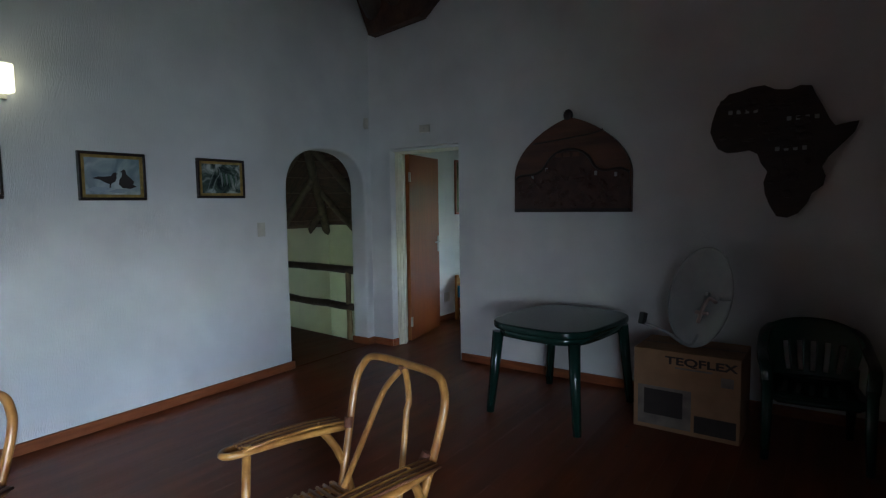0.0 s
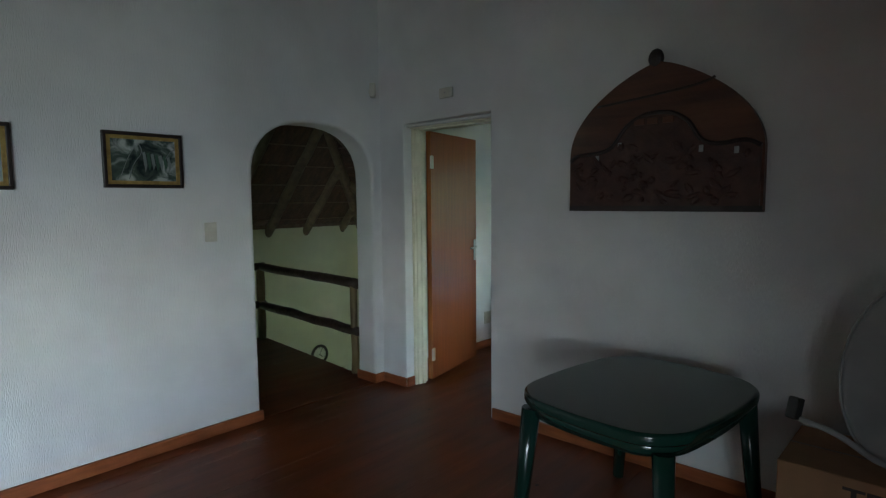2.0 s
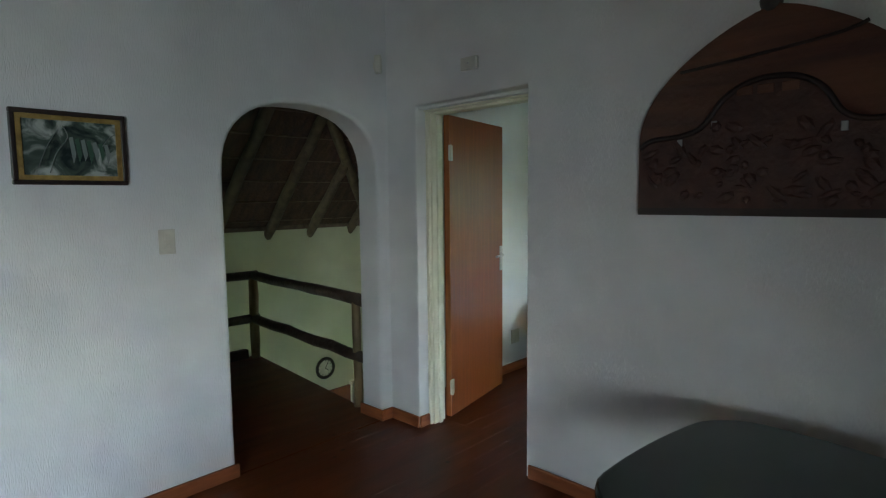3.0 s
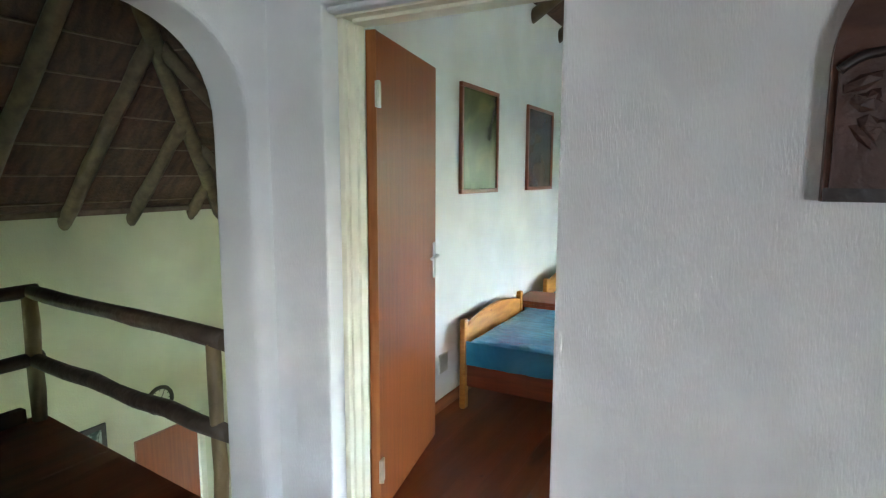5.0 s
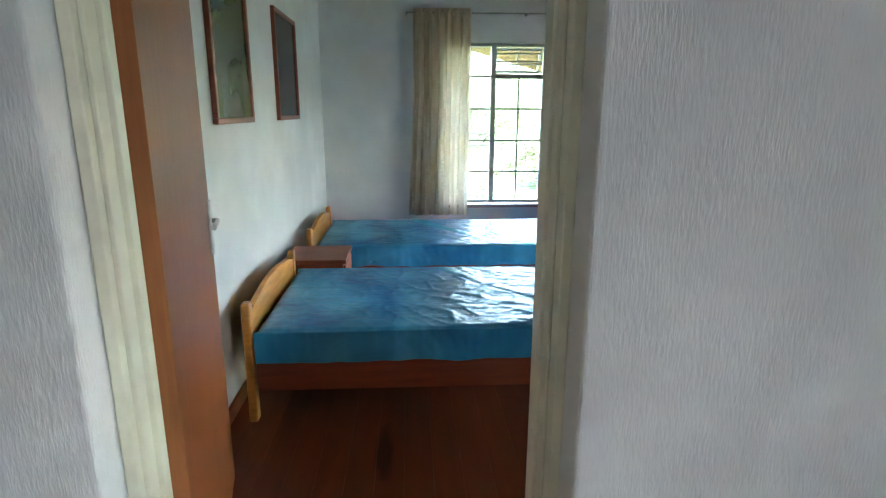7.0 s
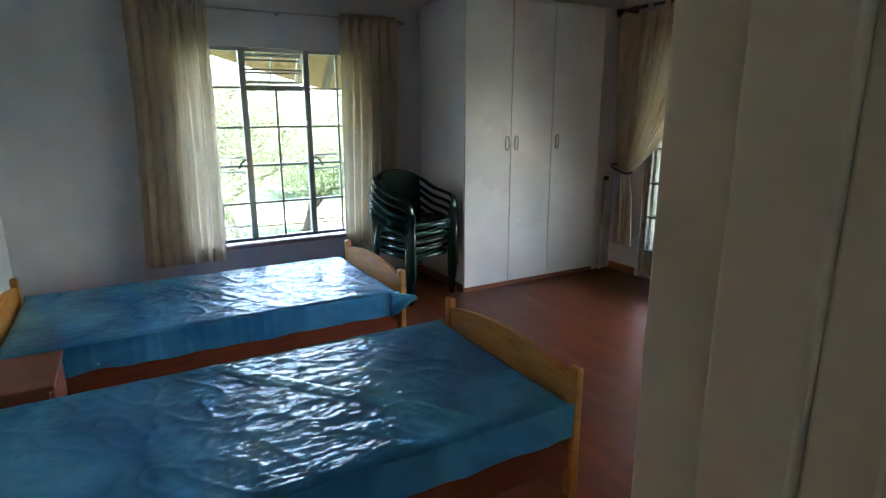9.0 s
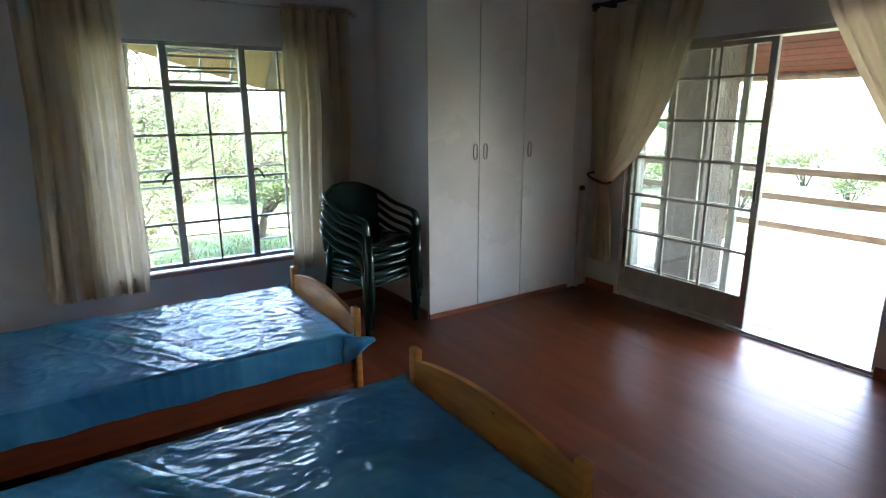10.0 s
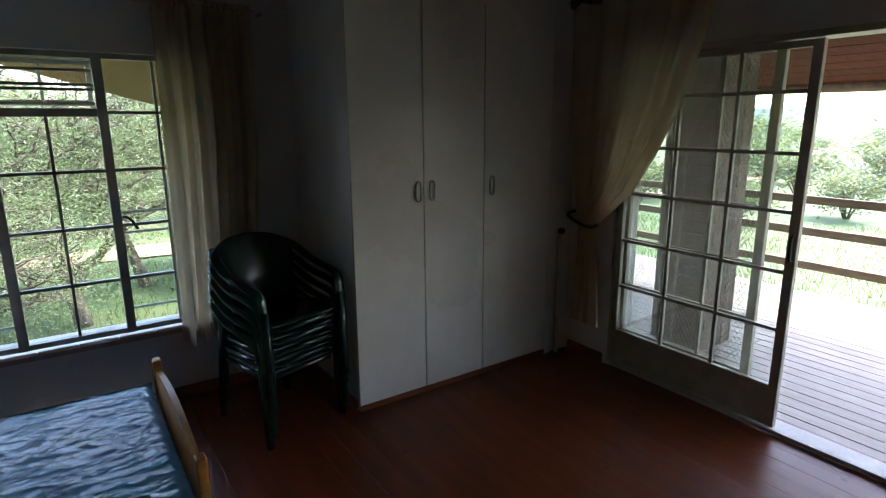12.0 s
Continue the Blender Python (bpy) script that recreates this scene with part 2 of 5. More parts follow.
def plastic_film():
    m = bpy.data.materials.new("blue_plastic_sheet")
    m.use_nodes = True
    n, l = m.node_tree.nodes, m.node_tree.links
    p = n["Principled BSDF"]
    tc = n.new("ShaderNodeTexCoord")
    big = n.new("ShaderNodeTexNoise")
    big.inputs["Scale"].default_value, big.inputs["Detail"].default_value, big.inputs["Distortion"].default_value = 2.2, 5, 1.2
    l.new(tc.outputs["Object"], big.inputs["Vector"])
    ramp = n.new("ShaderNodeValToRGB")
    ramp.color_ramp.elements[0].position, ramp.color_ramp.elements[0].color = 0.32, (0.02, 0.2, 0.42, 1)
    ramp.color_ramp.elements[1].position, ramp.color_ramp.elements[1].color = 0.72, (0.09, 0.44, 0.7, 1)
    l.new(big.outputs[0], ramp.inputs[0])
    l.new(ramp.outputs[0], p.inputs["Base Color"])
    # the mattress shows through; only the thin film over it is creased and glossy
    p.inputs["Roughness"].default_value = 0.6
    p.inputs["Specular IOR Level"].default_value = 0.1
    p.inputs["Coat Weight"].default_value, p.inputs["Coat Roughness"].default_value, p.inputs["Coat IOR"].default_value = 0.75, 0.1, 1.42
    mp = n.new("ShaderNodeMapping")
    mp.inputs["Scale"].default_value = (0.8, 2.6, 1)
    mp.inputs["Rotation"].default_value = (0, 0, 0.5)
    l.new(tc.outputs["Object"], mp.inputs[0])
    fold = n.new("ShaderNodeTexNoise")
    fold.noise_type = "RIDGED_MULTIFRACTAL"
    fold.inputs["Scale"].default_value, fold.inputs["Detail"].default_value, fold.inputs["Distortion"].default_value = 4.5, 5, 0.35
    l.new(mp.outputs[0], fold.inputs["Vector"])
    # sharp crumple facets: warped cells
    warp, ws, wa = n.new("ShaderNodeTexNoise"), n.new("ShaderNodeVectorMath"), n.new("ShaderNodeVectorMath")
    warp.inputs["Scale"].default_value, warp.inputs["Detail"].default_value = 5, 3
    ws.operation, wa.operation = "SCALE", "ADD"
    ws.inputs[3].default_value = 0.22
    l.new(mp.outputs[0], warp.inputs["Vector"])
    l.new(warp.outputs["Color"], ws.inputs[0])
    l.new(mp.outputs[0], wa.inputs[0])
    l.new(ws.outputs[0], wa.inputs[1])
    fine, finer = n.new("ShaderNodeTexVoronoi"), n.new("ShaderNodeTexVoronoi")
    fine.inputs["Scale"].default_value, finer.inputs["Scale"].default_value = 6.5, 17
    l.new(wa.outputs[0], fine.inputs["Vector"])
    l.new(wa.outputs[0], finer.inputs["Vector"])
    b00 = n.new("ShaderNodeBump")
    b00.inputs["Strength"].default_value, b00.inputs["Distance"].default_value = 0.4, 0.006
    l.new(finer.outputs["Distance"], b00.inputs["Height"])
    b0 = n.new("ShaderNodeBump")
    b0.inputs["Strength"].default_value, b0.inputs["Distance"].default_value = 0.55, 0.014
    l.new(fine.outputs["Distance"], b0.inputs["Height"])
    l.new(b00.outputs[0], b0.inputs["Normal"])
    b = n.new("ShaderNodeBump")
    b.inputs["Strength"].default_value, b.inputs["Distance"].default_value = 0.5, 0.012
    l.new(fold.outputs[0], b.inputs["Height"])
    l.new(b0.outputs[0], b.inputs["Normal"])
    l.new(b.outputs[0], p.inputs["Coat Normal"])
    return m


FILM = plastic_film()
FILM_DOUBLE = mat("doubled_blue_film", (0.09, 0.45, 0.68), 0.22, second=(0.06, 0.37, 0.58), scale=5, bump=0.3, bump_scale=14, dist=0.01)


def glass():
    m = bpy.data.materials.new("window_glass")
    m.use_nodes = True
    n, l = m.node_tree.nodes, m.node_tree.links
    n.remove(n["Principled BSDF"])
    clear, gloss, mx, fr = n.new("ShaderNodeBsdfTransparent"), n.new("ShaderNodeBsdfGlossy"), n.new("ShaderNodeMixShader"), n.new("ShaderNodeFresnel")
    clear.inputs[0].default_value = (0.93, 0.96, 0.94, 1)
    gloss.inputs["Roughness"].default_value = 0.02
    l.new(fr.outputs[0], mx.inputs[0])
    l.new(clear.outputs[0], mx.inputs[1])
    l.new(gloss.outputs[0], mx.inputs[2])
    l.new(mx.outputs[0], n["Material Output"].inputs[0])
    return m


GLASS = glass()


def painting(name, a, b, c, scale):
    m = bpy.data.materials.new(name)
    m.use_nodes = True
    n, l = m.node_tree.nodes, m.node_tree.links
    tc, t, r = n.new("ShaderNodeTexCoord"), n.new("ShaderNodeTexNoise"), n.new("ShaderNodeValToRGB")
    t.inputs["Scale"].default_value, t.inputs["Detail"].default_value, t.inputs["Distortion"].default_value = scale, 5, 1.0
    l.new(tc.outputs["Object"], t.inputs["Vector"])
    r.color_ramp.elements[0].position, r.color_ramp.elements[0].color = 0.35, (*a, 1)
    r.color_ramp.elements[1].position, r.color_ramp.elements[1].color = 0.65, (*c, 1)
    e = r.color_ramp.elements.new(0.5)
    e.color = (*b, 1)
    l.new(t.outputs[0], r.inputs[0])
    l.new(r.outputs[0], n["Principled BSDF"].inputs["Base Color"])
    n["Principled BSDF"].inputs["Roughness"].default_value = 0.25
    return m


ART_SNOW = painting("pale_blue_painting", (0.2, 0.26, 0.29), (0.36, 0.42, 0.43), (0.55, 0.6, 0.6), 6)
ART_FOREST = painting("dark_forest_painting", (0.02, 0.03, 0.03), (0.08, 0.11, 0.09), (0.45, 0.48, 0.45), 11)
ART_GREEN = painting("olive_print", (0.05, 0.055, 0.03), (0.09, 0.1, 0.05), (0.16, 0.16, 0.08), 3)
ART_DARK = painting("brown_print", (0.06, 0.045, 0.035), (0.09, 0.07, 0.055), (0.13, 0.1, 0.08), 4)
GLOW = bpy.data.materials.new("lit_lamp_glass")
GLOW.use_nodes = True
GLOW.node_tree.nodes["Principled BSDF"].inputs["Emission Color"].default_value = (1.0, 0.9, 0.55, 1)
GLOW.node_tree.nodes["Principled BSDF"].inputs["Emission Strength"].default_value = 0.07


# ---- building helpers ----
def box(bm, x0, y0, z0, x1, y1, z1, bevel=0.0):
    r = bmesh.ops.create_cube(bm, size=1)
    vs = r["verts"]
    for v in vs:
        v.co = Vector(((x0 + x1) / 2 + v.co.x * (x1 - x0), (y0 + y1) / 2 + v.co.y * (y1 - y0), (z0 + z1) / 2 + v.co.z * (z1 - z0)))
    if bevel:
        es = {e for v in vs for e in v.link_edges}
        bmesh.ops.bevel(bm, geom=list(es), offset=bevel, segments=2, profile=0.5, affect="EDGES")
    return bm


def boxed(*a, bevel=0.0):
    return box(bmesh.new(), *a, bevel=bevel)


def tube(bm, pts, radii, seg=10, flat=1.0, caps=True):
    """A round bar along pts; radii: one number or one for each point."""
    pts = [Vector(p) for p in pts]
    if not hasattr(radii, "__len__"):
        radii = [radii] * len(pts)
    rings = []
    d0 = (pts[1] - pts[0]).normalized()
    side = d0.cross(Vector((0, 0, 1)))
    if side.length < 0.05:
        side = d0.cross(Vector((1, 0, 0)))
    side.normalize()
    for i, p in enumerate(pts):
        d = (pts[min(i + 1, len(pts) - 1)] - pts[max(i - 1, 0)]).normalized()
        side = (side - d * side.dot(d)).normalized()
        up = side.cross(d)
        rings.append([bm.verts.new(p + radii[i] * (math.cos(a) * side + flat * math.sin(a) * up)) for a in [2 * math.pi * k / seg for k in range(seg)]])
    for a, b in zip(rings, rings[1:]):
        for k in range(seg):
            f = bm.faces.new((a[k], a[(k + 1) % seg], b[(k + 1) % seg], b[k]))
            f.smooth = True
    if caps:
        bm.faces.new(rings[0][::-1])
        bm.faces.new(rings[-1])
    return bm


def smooth_line(pts, n=6):
    """Points of a smooth curve through pts."""
    p = [Vector(q) for q in pts]
    out = []
    for i in range(len(p) - 1):
        a, b, c, d = p[max(i - 1, 0)], p[i], p[i + 1], p[min(i + 2, len(p) - 1)]
        for k in range(n):
            t = k / n
            out.append(0.5 * ((2 * b) + (c - a) * t + (2 * a - 5 * b + 4 * c - d) * t * t + (3 * b - a - 3 * c + d) * t ** 3))
    return out + [p[-1]]


def sheet(bm, nu, nv, f):
    g = [[bm.verts.new(f(i / nu, j / nv)) for i in range(nu + 1)] for j in range(nv + 1)]
    for j in range(nv):
        for i in range(nu):
            q = bm.faces.new((g[j][i], g[j][i + 1], g[j + 1][i + 1], g[j + 1][i]))
            q.smooth = True
    return bm


def part(name, bm, material, parent=None, label="", thick=0.0):
    bmesh.ops.recalc_face_normals(bm, faces=bm.faces)
    me = bpy.data.meshes.new(name)
    bm.to_mesh(me)
    bm.free()
    me.materials.append(material)
    ob = new(name, me)
    ob.parent = parent
    if label:
        ob["label"] = label
    if thick:
        s = ob.modifiers.new("thickness", "SOLIDIFY")
        s.thickness, s.offset = thick, 0
    return ob


def thing(name, label, category, group="", m=None):
    e = tagged(new(name), label, category, group)
    e.empty_display_size = 0.1
    if m is not None:
        e.matrix_basis = m
    return e


def structure(name, bm, material, label=""):
    return tagged(part(name, bm, material), label or name.replace("_", " "), "", "", "structure")


def wall_sheet(outline, axis, c0, c1, cuts=1):
    """A wall of the given outline in its own plane (along, z), from c0 to c1 across it; axis: the one that it faces."""
    bm = bmesh.new()
    put = (lambda u, z, c: (c, u, z)) if axis == "x" else (lambda u, z, c: (u, c, z))
    f = bm.faces.new([bm.verts.new(put(u, z, c0)) for u, z in outline])
    r = bmesh.ops.extrude_face_region(bm, geom=[f])
    d = Vector((c1 - c0, 0, 0) if axis == "x" else (0, c1 - c0, 0))
    bmesh.ops.translate(bm, verts=[g for g in r["geom"] if isinstance(g, bmesh.types.BMVert)], vec=d)
    return bm


# ---- setting: walls, floors, ceilings ----
def arch_outline(u0, u1, spring, top, n=20):
    mid, half = (u0 + u1) / 2, (u1 - u0) / 2
    return [(mid - half * math.copysign(abs(math.cos(a)) ** 0.8, math.cos(a)), spring + (top - spring) * math.sin(a) ** 0.8) for a in [math.pi * k / n for k in range(n + 1)]]


west = structure("wall_west_living", wall_sheet([(-2.6, -0.3), (-2.6, 4.9), (5.05, 4.9), (5.05, -0.3), (4.745, -0.3)] + arch_outline(3.71, 4.745, 1.62, 2.045)[::-1] + [(3.71, -0.3)], "x", -3.73, -3.51),
                 PLASTER, "white plastered wall with an arched opening")
soft = west.modifiers.new("soft_edges", "BEVEL")
soft.width, soft.segments, soft.limit_method, soft.angle_limit = 0.03, 4, "ANGLE", radians(50)
bm = bmesh.new()
NX, NY, NZ = (-3.6, -3.24, -2.352, 2.8), (4.835, 4.835, 4.77, 4.77), (-0.3, 2.068, 4.6)
near = [[bm.verts.new((x, y, z)) for z in NZ] for x, y in zip(NX, NY)]
far = [[bm.verts.new((x, 5.05, z)) for z in NZ] for x in NX]
for i in range(3):
    for j in range(2):
        if (i, j) != (1, 0):
            bm.faces.new((near[i][j], near[i + 1][j], near[i + 1][j + 1], near[i][j + 1]))
            bm.faces.new((far[i][j + 1], far[i + 1][j + 1], far[i + 1][j], far[i][j]))
rim = [(0, 0), (1, 0), (1, 1), (2, 1), (2, 0), (3, 0), (3, 1), (3, 2), (2, 2), (1, 2), (0, 2), (0, 1)]
for (i, j), (k, m) in zip(rim, rim[1:] + rim[:1]):
    bm.faces.new((near[k][m], near[i][j], far[i][j], far[k][m]))
north = structure("wall_north_living", bm, PLASTER, "white plastered wall with a bedroom doorway")
soft = north.modifiers.new("soft_edges", "BEVEL")
soft.width, soft.segments, soft.limit_method, soft.angle_limit = 0.009, 3, "ANGLE", radians(50)
# these three walls are unseen; brown instead of white to cut bounce light
structure("wall_east_living", wall_sheet([(-2.6, -0.3), (-2.6, 4.2), (4.77, 4.2), (4.77, -0.3), (0.7, -0.3), (0.7, 2.1), (-2.45, 2.1), (-2.45, -0.3)], "x", 2.6, 2.8), BRICK, "unseen brown wall with an assumed wide door opening")
# added out of view to shade the right part of the north wall
structure("wall_partition_living", boxed(1.25, 0.9, -0.3, 1.45, 4.77, 4.2), BRICK, "unseen wall, brown to dim the room")
structure("wall_south_living", boxed(-3.73, -2.85, -0.3, 2.8, -2.6, 4.2), BRICK, "unseen wall, brown to dim the room")
structure("ceiling_living", boxed(-3.73, -2.85, 4.2, 2.8, 4.77, 4.35), REED, "dark reed ceiling lining")
structure("wall_west_bedroom", boxed(-3.73, 5.05, -3.2, -3.51, 9.95, 4.6), PLASTER, "white plastered bedroom wall")
bm = bmesh.new()
XS, ZS = (-3.51, -2.33, -0.77, 1.8), (-0.3, 0.47, 2.08, 2.86)
rows = [[[bm.verts.new((x, y, z)) for z in ZS] for x in XS] for y in (9.69, 9.95)]
for i in range(3):
    for j in range(3):
        if (i, j) != (1, 1):
            for r, turn in ((rows[0], 1), (rows[1], -1)):
                bm.faces.new([r[i][j], r[i + 1][j], r[i + 1][j + 1], r[i][j + 1]][::turn])
rim = [(0, 0), (1, 0), (2, 0), (3, 0), (3, 1), (3, 2), (3, 3), (2, 3), (1, 3), (0, 3), (0, 2), (0, 1)]
for loop in (rim, [(1, 1), (1, 2), (2, 2), (2, 1)]):
    for (i, j), (k, m) in zip(loop, loop[1:] + loop[:1]):
        bm.faces.new((rows[0][k][m], rows[0][i][j], rows[1][i][j], rows[1][k][m]))
structure("wall_north_bedroom", bm, PLASTER, "white plastered wall with a steel window")
structure("wall_east_bedroom", wall_sheet([(5.05, -0.3), (5.05, 4.6), (9.69, 4.6), (9.69, -0.3), (8.475, -0.3), (8.475, 2.12), (6.5, 2.12), (6.5, -0.3)], "x", 1.54, 1.8), PLASTER, "white plastered wall with a sliding door opening")


def hip(x, y, x0, y0, z0, s, cap, s2=None):
    return Vector((x, y, min(cap, z0 + max(0.0, min(s * (x - x0), (s2 or s) * (y0 - y))))))


structure("ceiling_bedroom", sheet(bmesh.new(), 56, 50, lambda u, v: hip(-3.74 + 5.54 * u, 5.0 + 4.95 * v, -3.45, 9.63, 2.9, 0.62, 4.2)), REED, "dark reed lining under the thatch").modifiers.new("t", "SOLIDIFY").thickness = 0.02
well = bmesh.new()
sheet(well, 40, 70, lambda u, v: hip(-7.35 + 3.65 * u, 2.0 + 5.9 * v, -7.15, 7.68, 1.16, 1.0, 5.6, 0.82))
structure("ceiling_stairwell", well, REED, "steep dark reed roof lining").modifiers.new("t", "SOLIDIFY").thickness = 0.02
bm = bmesh.new()
for k in range(14):
    d = 0.1 + k * 0.235
    z = 1.16 + d - 0.02
    tube(bm, smooth_line([(-7.15 + d, 2.0, z), (-7.15 + d + 0.01, 4.5, z - 0.012), (-7.15 + d, 7.68 - d / 0.82, z)], 4), 0.01, 5)
    tube(bm, smooth_line([(-7.15 + d, 7.68 - d / 0.82, z), (-5.2, 7.68 - d / 0.82, z - 0.01), (-3.75, 7.68 - d / 0.82, z)], 4), 0.01, 5)
tagged(part("roof_battens", bm, BATTEN), "thin pale battens under the roof lining", "batten", "", "structure")
structure("wall_plate", boxed(-7.169, 2.2, 1.105, -7.12, 7.7, 1.157, bevel=0.004), BATTEN, "grey timber wall plate under the rafters")
structure("wall_west_stairwell", boxed(-7.4, 2.0, -3.2, -7.17, 7.95, 1.158), PLASTER_CREAM, "cream painted stairwell wall")
structure("wall_north_stairwell", boxed(-7.17, 7.72, -3.2, -3.73, 7.95, 1.158), PLASTER_CREAM, "cream painted stairwell wall")
structure("wall_east_stairwell", boxed(-3.73, 2.0, -3.2, -3.52, 5.05, -0.3), PLASTER_CREAM, "cream painted lower wall")
# unseen wall; its low opening is made up to let daylight into the well
bm = bmesh.new()
for b in ((-7.17, 2.0, -3.2, -3.73, 2.2, -2.3), (-7.17, 2.0, -0.35, -3.73, 2.2, 5.6), (-5.7, 2.0, -2.3, -3.73, 2.2, -0.35), (-7.17, 2.0, -2.3, -7.0, 2.2, -0.35)):
    box(bm, *b)
structure("wall_south_stairwell", bm, PLASTER_CREAM, "unseen cream wall with an added opening for light")
structure("floor_lower", boxed(-7.4, 2.0, -3.4, -3.52, 7.95, -3.2), FLOOR, "dark lower floor")

def landing_edge(x):
    return 4.975 - 0.096 * (x + 5.6)


floor = structure("floor", boxed(-5.78, -2.85, -0.28, 2.8, 9.95, -0.02), FLOOR, "red-brown varnished timber floor")
# the stairwell is left open past the landing
floor.data.clear_geometry()
bm = bmesh.new()
box(bm, -5.65, 2.2, -0.28, -3.51, 4.97, -0.02)
for v in bm.verts:
    if v.co.y > 4.9:
        v.co.y = landing_edge(v.co.x)
box(bm, -3.51, -2.6, -0.28, 2.8, 5.05, -0.02)
box(bm, -3.51, 5.05, -0.28, 1.8, 9.69, -0.02)
bm.to_mesh(floor.data)
bm.free()


def skirting(x0, y0, x1, y1):
    structure("baseboard", boxed(x0, y0, 0, x1, y1, 0.075, bevel=0.006), BASE, "red-brown wooden baseboard")


skirting(-3.508, -2.55, -3.488, 3.72)
skirting(-3.49, 4.815, -3.235, 4.833)
skirting(-3.728, 4.725, -3.488, 4.744)
skirting(-3.508, 4.745, -3.488, 4.832)
skirting(-3.239, 4.832, -3.221, 4.914)
skirting(-2.33, 4.75, 1.24, 4.768)
skirting(-3.508, 5.07, -3.49, 9.67)
skirting(-3.48, 9.67, -0.22, 9.688)
skirting(1.52, 8.5, 1.538, 8.83)
skirting(1.52, 5.1, 1.538, 6.49)
skirting(-2.34, 5.052, 1.5, 5.07)
skirting(-0.232, 8.86, -0.214, 9.66)

# bedroom doorway: cream frame
frame_ob = structure("door_frame", boxed(-3.238, 4.915, 0, -3.212, 5.05, 2.04, bevel=0.004), CREAM, "cream painted door frame")
for b in ((-3.212, 4.935, 0, -3.2, 4.975, 2.024), (-3.212, 4.975, 0, -3.188, 5.005, 2.024), (-2.374, 4.862, 0, -2.352, 5.065, 2.04), (-2.382, 4.9, 0, -2.374, 4.94, 2.03), (-2.39, 4.94, 0, -2.374, 5.0, 2.03),
          (-3.238, 4.9, 2.04, -2.352, 5.065, 2.067), (-3.188, 4.94, 2.025, -2.39, 5.02, 2.04)):
    part("jamb", boxed(*b, bevel=0.003), CREAM, frame_ob)
part("lintel_edge", boxed(-3.236, 4.852, 2.046, -2.354, 4.9, 2.067, bevel=0.008), PLASTER, frame_ob, "uneven plaster edge over the frame")

# open flush door, hung on the cream frame
door = tagged(thing("door_1", "open flush door of red-brown varnished veneer", "door", m=pose(-3.208, 5.085, 0, 0, 0, 102)), kind="structure")
part("leaf", boxed(0.0, -0.02, 0.012, 0.80, 0.02, 2.035, bevel=0.002), DOORWOOD, door)
part("edge_strip", boxed(-0.006, -0.021, 0.012, 0.0, 0.021, 2.035), EDGEWOOD, door, "pale wooden door edge")
hd = part("lock_plate", boxed(0.742, -0.03, 0.93, 0.778, -0.0205, 1.12, bevel=0.003), METAL, door, "steel lock plate")
part("lever_handle", tube(bmesh.new(), smooth_line([(0.76, -0.028, 1.05), (0.76, -0.042, 1.05), (0.745, -0.05, 1.05), (0.635, -0.05, 1.047)], 4), 0.0085, 8), METAL, hd, "steel lever handle")
hd = part("lock_plate", boxed(0.742, 0.0205, 0.93, 0.778, 0.03, 1.12, bevel=0.003), METAL, door, "steel lock plate")
part("lever_handle", tube(bmesh.new(), smooth_line([(0.76, 0.028, 1.05), (0.76, 0.042, 1.05), (0.745, 0.05, 1.05), (0.635, 0.05, 1.047)], 4), 0.0085, 8), METAL, hd, "steel lever handle")
for z in (0.22, 1.79):
    bm = boxed(-0.022, -0.032, z - 0.05, 0.022, -0.0215, z + 0.05, bevel=0.002)
    tube(bm, [(-0.008, -0.032, z - 0.052), (-0.008, -0.032, z + 0.052)], 0.007, 8)
    part("hinge", bm, SWITCH, door, "pale steel hinge")

# ---- landing: rails, rafters, clock ----
def crooked(a, b, r, seed, n=6, wob=0.007):
    a, b, rnd = Vector(a), Vector(b), random.Random(seed)
    pts = [a.lerp(b, k / n) + (Vector((rnd.uniform(-wob, wob), rnd.uniform(-wob, wob), rnd.uniform(-wob, wob))) if 0 < k < n else Vector()) for k in range(n + 1)]
    return tube(bmesh.new(), pts, [r * rnd.uniform(0.9, 1.08) for _ in pts], 10)


rail = thing("landing_railing", "rough dark gum-pole railing round the stair landing", "railing")
part("post", crooked((-5.57, 4.92, -0.02), (-5.57, 4.92, 0.81), 0.043, 1, 4, 0.006), POSTPOLE, rail)
part("post", crooked((-3.845, 4.80, -0.02), (-3.845, 4.80, 0.80), 0.032, 2, 4, 0.006), POSTPOLE, rail)
part("rail", crooked((-5.62, 4.93, 0.79), (-3.76, 4.80, 0.783), 0.042, 3, 8, 0.007), RAILPOLE, rail)
part("rail", crooked((-5.62, 4.93, 0.375), (-3.76, 4.80, 0.372), 0.042, 4, 8, 0.007), RAILPOLE, rail)
part("rail", crooked((-5.58, 4.97, 0.79), (-5.58, 2.3, 0.80), 0.042, 5), RAILPOLE, rail)
part("rail", crooked((-5.58, 4.97, 0.38), (-5.58, 2.3, 0.39), 0.042, 6), RAILPOLE, rail)
part("rail", crooked((-6.2, 4.95, -0.14), (-6.2, 3.9, 0.42), 0.04, 8), RAILPOLE, rail)
structure("landing_kerb", boxed(-5.65, 2.2, 0.0, -5.585, 4.86, 0.085, bevel=0.006), RAILPOLE, "dark timber kerb at the landing edge")

